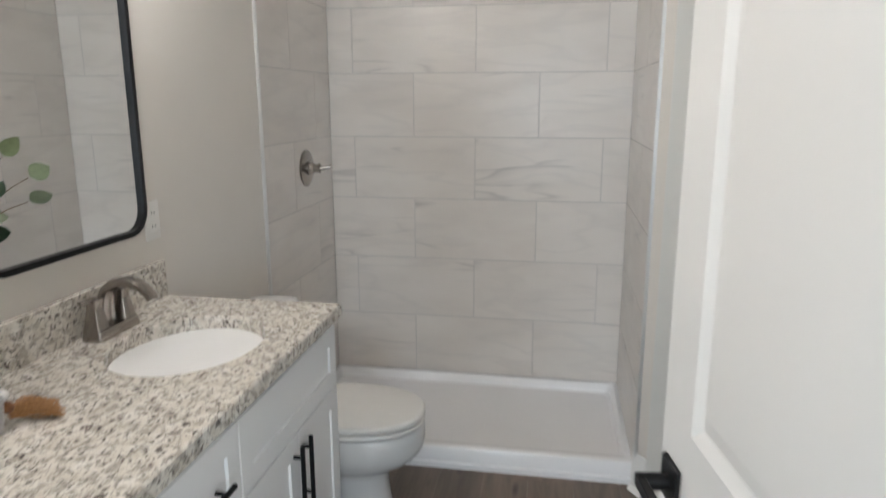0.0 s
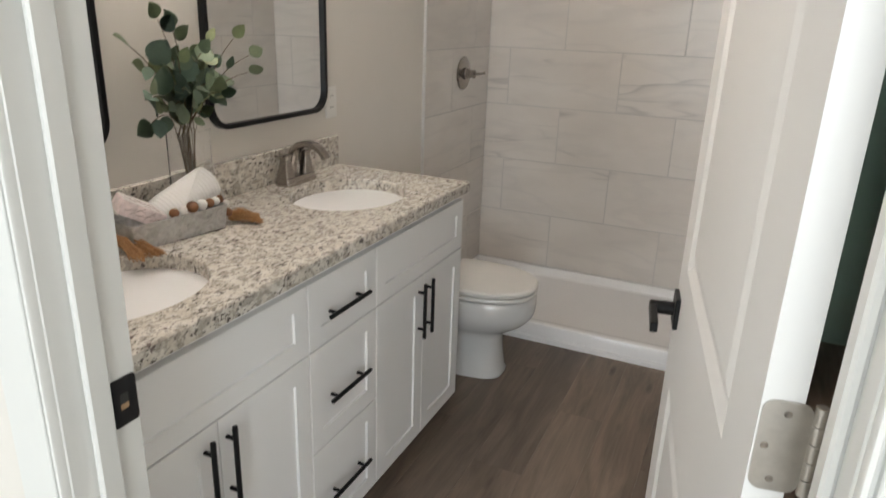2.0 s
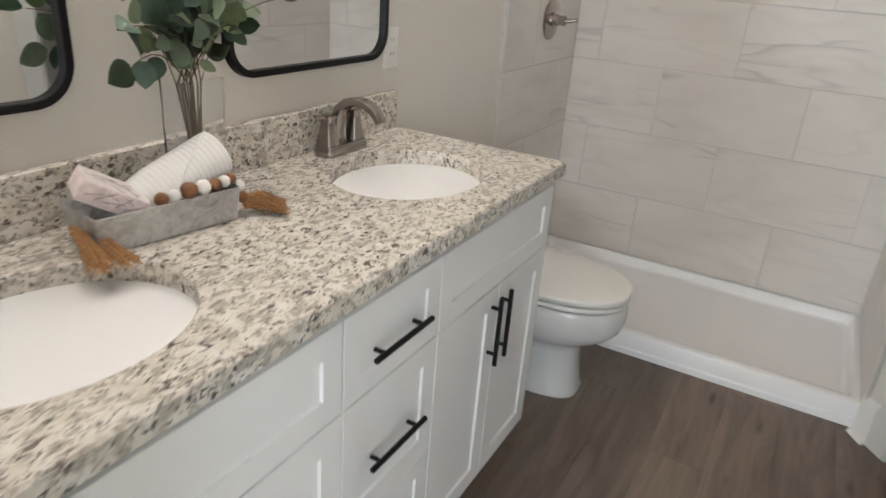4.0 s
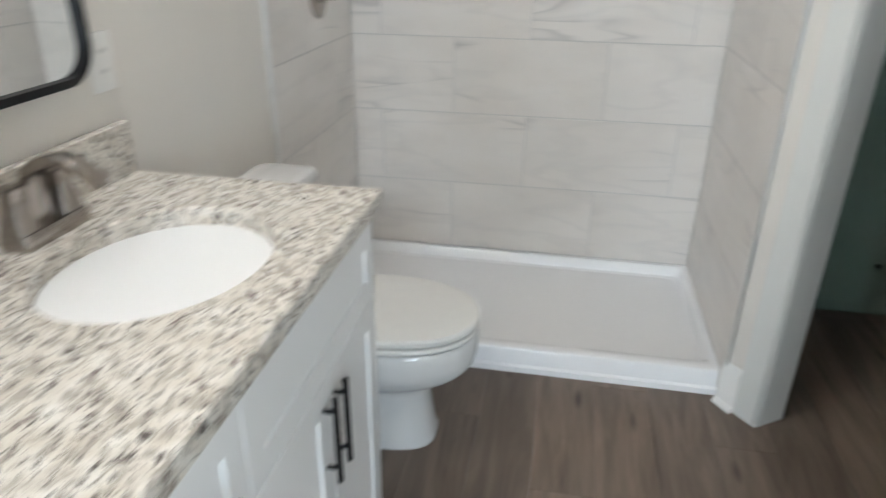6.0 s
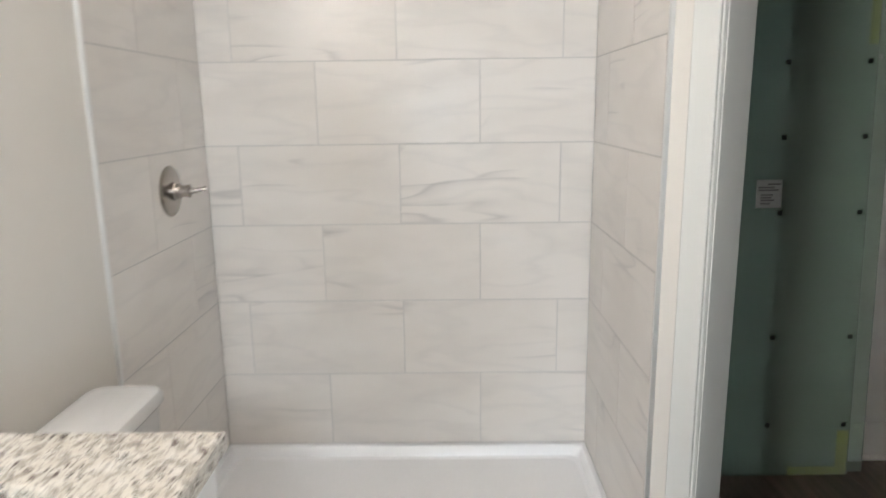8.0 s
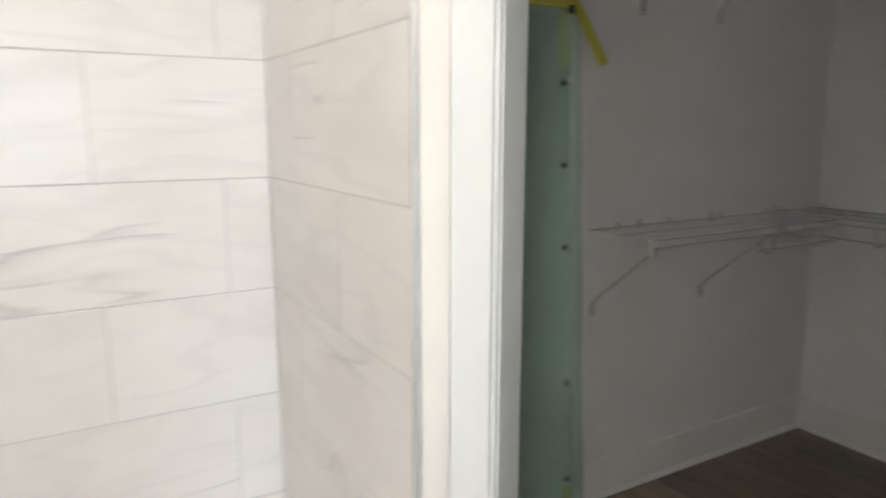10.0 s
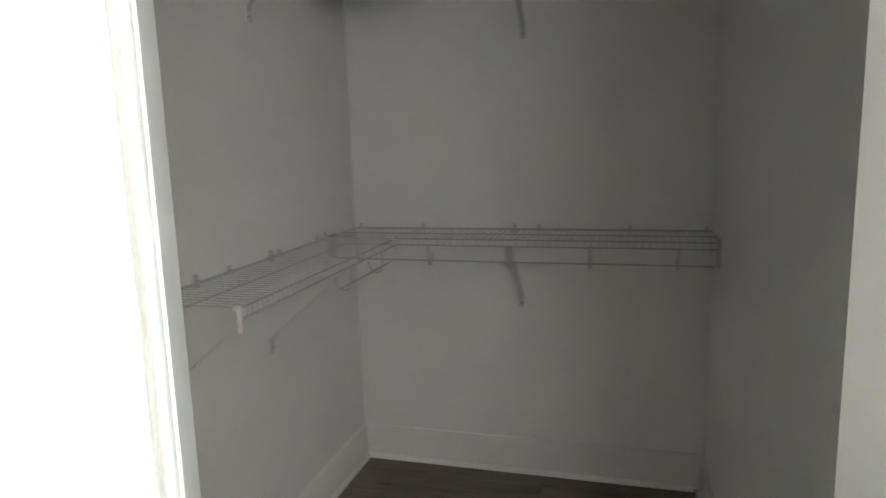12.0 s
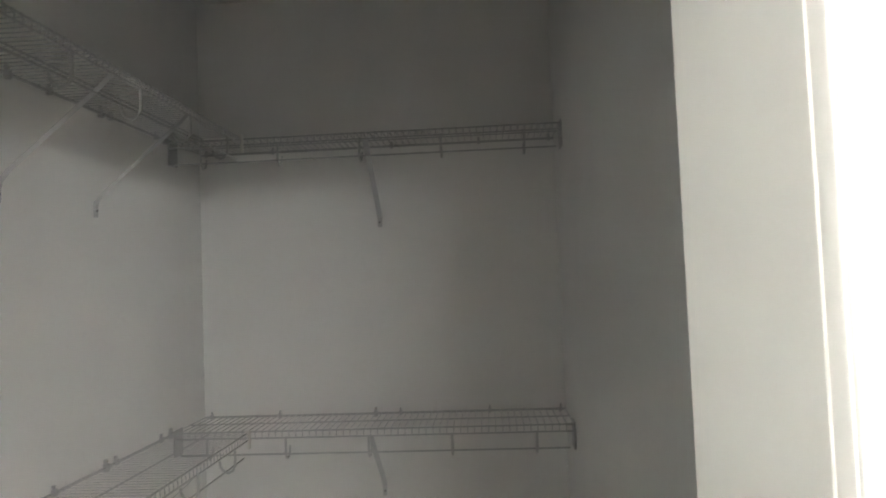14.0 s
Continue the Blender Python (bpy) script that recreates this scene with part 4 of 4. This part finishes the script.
garland = thing("bead_garland", TC + Vector((0.06, 0.1, 0.05)), "garland of brown and white wooden beads with jute tassels", "garland")
bead_path = [Vector(p) for p in ((0.050, -0.020, 0.069), (0.052, 0.003, 0.071), (0.053, 0.030, 0.075), (0.052, 0.058, 0.075), (0.050, 0.083, 0.074), (0.044, 0.105, 0.074), (0.036, 0.124, 0.074), (0.038, 0.141, 0.058), (0.040, 0.146, 0.034))]
part("string", moved(tube(bead_path, 0.0012, 6), TM), M_JUTE, garland)
for k, p in enumerate(bead_path):
    big = (0.0120, 0.0115, 0.0150, 0.0138, 0.0120, 0.0115, 0.0105, 0.0105, 0.0110)[k]
    prof = [(big * math.sin(math.pi * i / 12), -big * math.cos(math.pi * i / 12)) for i in range(13)]
    prof[0], prof[-1] = (0.0012, prof[0][1]), (0.0012, prof[-1][1])
    part("bead", moved(lathe(prof, 18), TM @ Matrix.Translation(p) @ pose(0, 0, 0, 90, 0, 10 * k)), M_WOODBEAD if k % 2 == 0 else M_WHITEBEAD, garland)


def tassel(start, heading, length, spread, count, seed):
    rnd = random.Random(seed)
    strands = []
    for i in range(count):
        w = rnd.uniform(-spread, spread)
        L = length * rnd.uniform(0.75, 1.0)
        d = Vector((math.cos(heading + w), math.sin(heading + w), 0))
        s0 = start + Vector((rnd.uniform(-0.006, 0.006), rnd.uniform(-0.006, 0.006), rnd.uniform(-0.006, 0.014)))
        mid = s0 + d * L * 0.5 + Vector((0, 0, rnd.uniform(-0.004, 0.006)))
        end = s0 + d * L
        end.z = max(CT_Z + 0.0018, start.z - rnd.uniform(0.004, 0.014))
        mid.z = max(CT_Z + 0.002, mid.z)
        strands.append(tube([s0, mid, end], 0.0013, 5))
    return join(*strands)


part("tassel", tassel(TM @ Vector((0.040, 0.152, 0.018)), radians(60), 0.084, 0.72, 90, 3), M_JUTE, garland, "frayed jute tassel")
part("tassel", tassel(TM @ Vector((-0.016, -0.138, 0.018)), radians(-10), 0.150, 0.30, 100, 4), M_JUTE, garland, "frayed jute tassel")

# vase with eucalyptus
VC = Vector((0.082, -2.351, CT_Z))
vase = thing("glass_vase", VC, "clear square glass vase behind the tray", "vase")
VR = Matrix.Translation(VC) @ pose(0, 0, 0, 0, 0, 12)
vl = lambda w, z: [(a, b, z) for a, b in rounded_rect(w, w, 0.004, 3)]
part("glass", moved(rings([vl(0.083, 0.0005), vl(0.083, 0.236), vl(0.0825, 0.2375), vl(0.0788, 0.2375), vl(0.0782, 0.236), vl(0.0782, 0.0085), vl(0.076, 0.0065)]), VR), M_VASE, vase).visible_shadow = False

plant = thing("eucalyptus_stems", VC + Vector((0, 0, 0.012)), "green artificial eucalyptus stems in the glass vase", "plant")


def leaf_mesh(rx, ry, curl):
    """A rounded leaf, cupped along its midrib, with a little thickness and a stalk at the origin along +y."""
    bm = bmesh.new()
    rows = []
    for i in range(9):
        f = i / 8
        w = rx * math.sin(math.pi * min(1, f ** 0.8 * 0.97 + 0.03)) ** 0.75
        y = 0.006 + f * 2 * ry
        z = -curl * (f - 0.3) ** 2 * ry * 2
        rows.append([bm.verts.new((s * w, y, z + abs(s) ** 1.5 * curl * rx * 0.5)) for s in (-1, -0.5, 0, 0.5, 1)])
    for r0, r1 in zip(rows, rows[1:]):
        for k in range(4):
            bm.faces.new((r0[k], r0[k + 1], r1[k + 1], r1[k]))
    bmesh.ops.solidify(bm, geom=bm.faces[:], thickness=0.0007)
    return finish(bm, "leaf", M_LEAF, 60)


LEAVES = [leaf_mesh(0.026, 0.029, 0.25), leaf_mesh(0.021, 0.028, -0.3), leaf_mesh(0.029, 0.030, 0.45), leaf_mesh(0.016, 0.027, 0.2)]
rnd = random.Random(11)
tips = [(0.12, -2.452, 1.445), (0.115, -2.535, 1.385), (0.15, -2.515, 1.275), (0.19, -2.47, 1.365), (0.105, -2.395, 1.42), (0.18, -2.385, 1.37), (0.13, -2.31, 1.39),
        (0.16, -2.245, 1.40), (0.15, -2.178, 1.355), (0.18, -2.22, 1.315), (0.20, -2.40, 1.30), (0.085, -2.47, 1.33), (0.17, -2.32, 1.27), (0.10, -2.42, 1.36), (0.12, -2.36, 1.34), (0.14, -2.44, 1.25), (0.12, -2.50, 1.21), (0.11, -2.29, 1.33)]
base_p = VC + Vector((0.004, 0.0, 0.014))
for k, tip in enumerate(tips):
    tip = Vector(tip)
    neck = Vector((VC.x + 0.014 * math.sin(k * 2.1), VC.y - 0.006 + 0.02 * math.cos(k * 1.7), CT_Z + 0.225))
    foot = base_p + Vector((0.0045 * math.sin(k), 0.0045 * math.cos(k), 0))
    pts = []
    for i in range(11):
        f = i / 10
        p = foot.lerp(neck, min(1, f / 0.4)) if f < 0.4 else neck.lerp(tip, (f - 0.4) / 0.6)
        if f >= 0.4:
            g2 = (f - 0.4) / 0.6
            p = p + Vector((0, 0, 0.035 * math.sin(math.pi * g2)))
        pts.append(p)
    st = part("stem", tube(pts, 0.0016, 6, [0.0017 - 0.00008 * i for i in range(11)]), M_STEM, plant)
    for i in range(5, 11):
        for s in ((-1, 1) if i < 10 else (1,)):
            if rnd.random() < (0.66 if k in (7, 8, 9) else 0.62 if i == 5 else 0.36) and i < 10:
                continue
            d = (pts[min(i + 1, 10)] - pts[i - 1]).normalized()
            side = d.cross(Vector((1, 0.2, 0.1))).normalized() * s
            way = (d * rnd.uniform(0.2, 0.8) + side * rnd.uniform(0.7, 1.2) + Vector((rnd.uniform(0.0, 0.6), 0, rnd.uniform(-0.3, 0.25)))).normalized() if i < 10 else d
            nrm = Vector((rnd.uniform(0.5, 1.0), rnd.uniform(-0.6, 0.4), rnd.uniform(0.1, 0.9)))
            xax = way.cross(nrm).normalized()
            zax = xax.cross(way).normalized()
            m3 = Matrix((xax, way, zax)).transposed().to_4x4()
            sc = rnd.uniform(0.80, 1.16) * (1.0 if i < 9 else 0.85) * (0.78 if k in (7, 8, 9) else 1.0)
            p = pts[i]
            far = p + way * 0.055
            if far.x < 0.035:
                continue
            piece("leaf", LEAVES[rnd.randrange(4)], plant, Matrix.Translation(p - plant.location) @ m3 @ Matrix.Scale(sc, 4))


# ---- closet ----
def wire_shelf(length, m, at, label, brackets, clips, hooks, rail_tone, end_caps=(), drop=0.0, rail_end=None):
    """Vinyl-coated wire shelf with a lip and a hang rail; local x along the wall, y out from it, z = 0 at the top wires."""
    sh = thing("wire_shelf", at, label, "shelf", "closet wire shelves")
    D, LIP, RAIL = 0.300, -0.028, -0.090
    for y, z, r in ((0.010, -0.003, 0.0046), (0.15, -0.0045, 0.0026), (D - 0.006, -0.0045, 0.0030)):
        part("long_wire", moved(tube([(0, y, z), (length, y, z)], r, 6), m), M_WIRE, sh)
    verts, faces = [], []
    n = int(length / 0.0254)
    for i in range(n + 1):
        x = 0.006 + i * (length - 0.012) / n
        path = [(x, 0.008, 0), (x, D - 0.012, 0), (x, D - 0.002, -0.003), (x, D, -0.012), (x, D, LIP)]
        k0 = len(verts)
        for j, p in enumerate(path):
            for q in range(4):
                aa = math.pi / 4 + q * math.pi / 2
                dx, dn = 0.0017 * math.cos(aa), 0.0017 * math.sin(aa)
                if j < 2:
                    verts.append((p[0] + dx, p[1], p[2] + dn))
                elif j == 2:
                    verts.append((p[0] + dx, p[1] + dn * 0.7, p[2] + dn * 0.7))
                else:
                    verts.append((p[0] + dx, p[1] + dn, p[2]))
        for j in range(len(path) - 1):
            for q in range(4):
                q2 = (q + 1) % 4
                faces.append((k0 + j * 4 + q, k0 + j * 4 + q2, k0 + j * 4 + 4 + q2, k0 + j * 4 + 4 + q))
    tagged(part("wire_grid", moved(bm_from(verts, faces), m), M_WIRE, sh), kind="stuff")
    # side-wall rails are given a paler enamel, which puts light into their colour
    part("lip_rod", moved(tube([(0, D, LIP), (length, D, LIP)], 0.0030, 6), m), rail_tone, sh)
    part("hang_rail", moved(tube([(0.02, D - 0.012, RAIL), (rail_end or length - 0.02, D - 0.012, RAIL)], 0.0032, 6), m), rail_tone, sh)
    for x in hooks:
        pts = [(x, D, LIP + 0.004), (x, D + 0.002, -0.06), (x, D + 0.001, -0.085), (x, D - 0.006, -0.100), (x, D - 0.022, -0.108), (x, D - 0.040, -0.102), (x, D - 0.050, -0.088), (x, D - 0.054, -0.068)]
        part("rail_hook", moved(tube(pts, 0.0044, 8), m), M_BRACKET, sh)
    for x in brackets:
        br = part("bracket", moved(rings([[(x + sx * 0.0105, y + dy, z + dz) for sx, dy, dz in ((-1, -0.005, -0.005), (-0.8, -0.006, -0.006), (0.8, -0.006, -0.006), (1, -0.005, -0.005), (1, 0.003, 0.003), (-1, 0.003, 0.003))] for y, z in ((D - 0.002, LIP - 0.002), (D - 0.02, LIP - 0.022), (0.03, -0.262 - drop), (0.007, -0.290 - drop), (0.005, -0.30 - drop))]), m), M_BRACKET, sh)
        part("foot", moved(box((x - 0.009, 0.0005, -0.338 - drop), (x + 0.009, 0.0075, -0.286 - drop), 0.0015), m), M_BRACKET, br)
        part("screw", moved(lathe([(0.0035, 0), (0.003, 0.0016), (0.0, 0.002)], 10), m @ Matrix.Translation((x, 0.0076, -0.318 - drop)) @ pose(0, 0, 0, -90, 0, 0)), M_DARK, br)
    for x, nailed in clips:
        k = 1.0 if nailed else 0.72
        clip = part("wall_clip", moved(box((x - 0.008 * k, 0.0005, -0.016 * k), (x + 0.008 * k, 0.017, 0.008), 0.0025), m), M_WIRE, sh)
        part("clip_eye", moved(box((x - 0.005 * k, 0.001, 0.0078), (x + 0.005 * k, 0.012, 0.008 + 0.014 * k), 0.002), m), M_WIRE, clip)
        if nailed:
            part("nail_head", moved(lathe([(0.004, 0), (0.0035, 0.0014), (0.0, 0.002)], 10), m @ Matrix.Translation((x, 0.012, 0.016)) @ pose(0, 0, 0, -90, 0, 0)), M_HINGE, clip)
    for x, plate in end_caps:
        if plate:
            part("end_bracket", moved(box((x - 0.003, D - 0.065, -0.094), (x + 0.003, D + 0.006, 0.006), 0.0015), m), M_WIRE, sh)
        else:
            part("end_cap", moved(join(box((x - 0.009, D - 0.012, -0.008), (x + 0.009, D + 0.006, 0.006), 0.003), box((x - 0.007, D - 0.004, -0.062), (x + 0.007, D + 0.007, 0.003), 0.003)), m), M_OUTLET, sh, "white plastic end cap")
    return sh


S1, S2 = 1.090, 2.189
XJ = XE - 0.322               # where the side shelves butt the end shelves
YB = -1.476
SIDE_CLIPS = [(0.004, True), (0.075, False), (0.375, False), (0.43, True), (0.68, False), (0.845, True), (0.955, False)]
END_CLIPS = [(0.02, False), (0.306, False), (0.670, False), (0.772, True), (1.173, False), (1.462, False)]
END_HOOKS = [0.138, 0.446, 0.752, 1.062, 1.36]
for z, height, xs, x_start, fb, hooks, clips, drop in (
        (S1, "lower", (2.686, 3.291), 2.664, 0.745, [0.14, 0.44], SIDE_CLIPS, -0.005),
        (S2, "upper", (2.45, 2.876, 3.296), 2.30, 0.73, [0.14, 0.44, 0.74, 1.04, 1.34], SIDE_CLIPS + [(1.23, True), (1.38, False)], -0.005)):
    side = Matrix.Translation((XJ, YC, z)) @ pose(0, 0, 0, 0, 0, 180)
    wire_shelf(XJ - x_start, side, (XJ, YC, z), height + " white wire shelf on the closet side wall", [XJ - x for x in xs], clips, hooks, M_BRACKET, [(XJ - x_start, False), (0.0, False)], drop, 0.52 if z == S1 else None)
    end = Matrix.Translation((XE, YB, z)) @ pose(0, 0, 0, 0, 0, 90)
    wire_shelf(YC - YB - 0.006, end, (XE, YB, z), height + " white wire shelf on the closet end wall", [fb], END_CLIPS, END_HOOKS, M_WIRE, [(0.003, True), (YC - YB - 0.010, True)])

# ---- glass stock leaning in the closet ----
GX0, GX1 = 1.76, 2.50
LEAN = math.atan2(0.115, 1.85)
GM = Matrix.Translation((0, -0.134, 0.004)) @ pose(0, 0, 0, -math.degrees(LEAN), 0, 0)
stock = thing("glass_stack", (2.13, -0.12, 0), "stack of green-tinted shower glass panels leaning on the wall", "glass panel")
for k, (xa, xb, ya) in enumerate(((GX0, GX1, 0.0), (GX0, GX1, 0.014), (GX0 + 0.02, GX1 + 0.075, 0.028))):
    part("glass_sheet", moved(box((xa, ya, 0.004), (xb, ya + 0.0095, 1.845 - 0.004 * k), 0.001), GM), M_SHEET, stock).visible_shadow = False
for x in (1.86, 2.175, 2.472):
    for z in (0.215, 0.57, 1.05, 1.33, 1.60):
        part("spacer_pad", moved(box((x - 0.009, -0.0032, z - 0.009), (x + 0.009, -0.0004, z + 0.009), 0.001), GM), M_CORK, stock)
lb = part("label_sheet", moved(box((2.083, -0.0012, 1.07), (2.178, -0.0004, 1.175)), GM), M_LABEL, stock, "white paper label with small print")
for z, xa, xb in ((1.158, 2.125, 2.172), (1.146, 2.09, 2.15), (1.136, 2.09, 2.165), (1.118, 2.10, 2.145), (1.108, 2.10, 2.14), (1.098, 2.10, 2.15), (1.086, 2.10, 2.135)):
    part("print_bar", moved(box((xa, -0.0016, z - 0.003), (xb, -0.0012, z + 0.003)), GM), M_INK, lb)


def foam_guard(lo, hi):
    return box(lo, hi, min(0.006, 0.3 * min(b - a for a, b in zip(lo, hi))), 2)


for nm, lo2, hi2 in (("edge_foam", (1.80, -0.012, 1.846), (2.515, 0.052, 1.872)), ("edge_foam", (2.468, 0.0100, 1.66), (2.499, 0.0135, 1.838)),
                     ("edge_foam", (2.27, 0.0100, 0.002), (2.499, 0.0135, 0.036)), ("edge_foam", (2.456, 0.0100, 0.037), (2.499, 0.0135, 0.185))):
    part(nm, moved(foam_guard(lo2, hi2), GM), M_FOAM, stock, "pale yellow foam edge guard")
# a white block modelled for the bright highlight on the sheet's edge
part("edge_highlight", moved(box((2.500, -0.004, 1.605), (2.513, 0.012, 1.622), 0.002), GM), M_LABEL, stock, "small white block in place of a highlight on the glass edge")
part("corner_tape", moved(box((2.488, -0.014, 1.825), (2.516, -0.0125, 1.852)), GM), M_CORK, stock)
loose = thing("foam_strip", (2.59, -0.012, 1.77), "yellow foam strip hanging loose off the glass corner", "foam strip")
part("strip", tube([(2.505, -0.022, 1.885), (2.535, -0.021, 1.853), (2.60, -0.020, 1.765), (2.668, -0.018, 1.675)], 0.016, 12), M_FOAM, loose)


# ---- floor planks ----
PW, PL = 0.18, 1.22
plank_meshes = {}


def plank_mesh(l):
    key = round(l, 3)
    if key not in plank_meshes:
        g, e = 0.0002, 0.0006
        loops = [[(sx * (PW / 2 - g - o), sy * (l / 2 - g - o), z) for sx, sy in ((-1, -1), (1, -1), (1, 1), (-1, 1))] for z, o in ((-0.0045, 0), (-0.0008, 0), (0, e))]
        plank_meshes[key] = finish(rings(loops, False, True), "plank", M_PLANK, 20)
    return plank_meshes[key]


rp = random.Random(5)
for i in range(23):
    xc = (i + 0.5) * PW
    off = (0.0, 0.42, 0.81, 0.23, 0.63)[i % 5]
    y = -1.345 + off * PL if i != 5 else -1.345
    while y > 0.0:
        y -= PL
    edges = [0.012]
    stop = YSB if xc < 2.17 else -1.6
    while y > stop:
        edges.append(y)
        y -= PL
    edges.append(stop)
    for a, b in zip(edges, edges[1:]):
        if a - b > 0.03:
            piece("plank", plank_mesh(a - b), floor, Matrix.Translation((xc, (a + b) / 2, 0)))
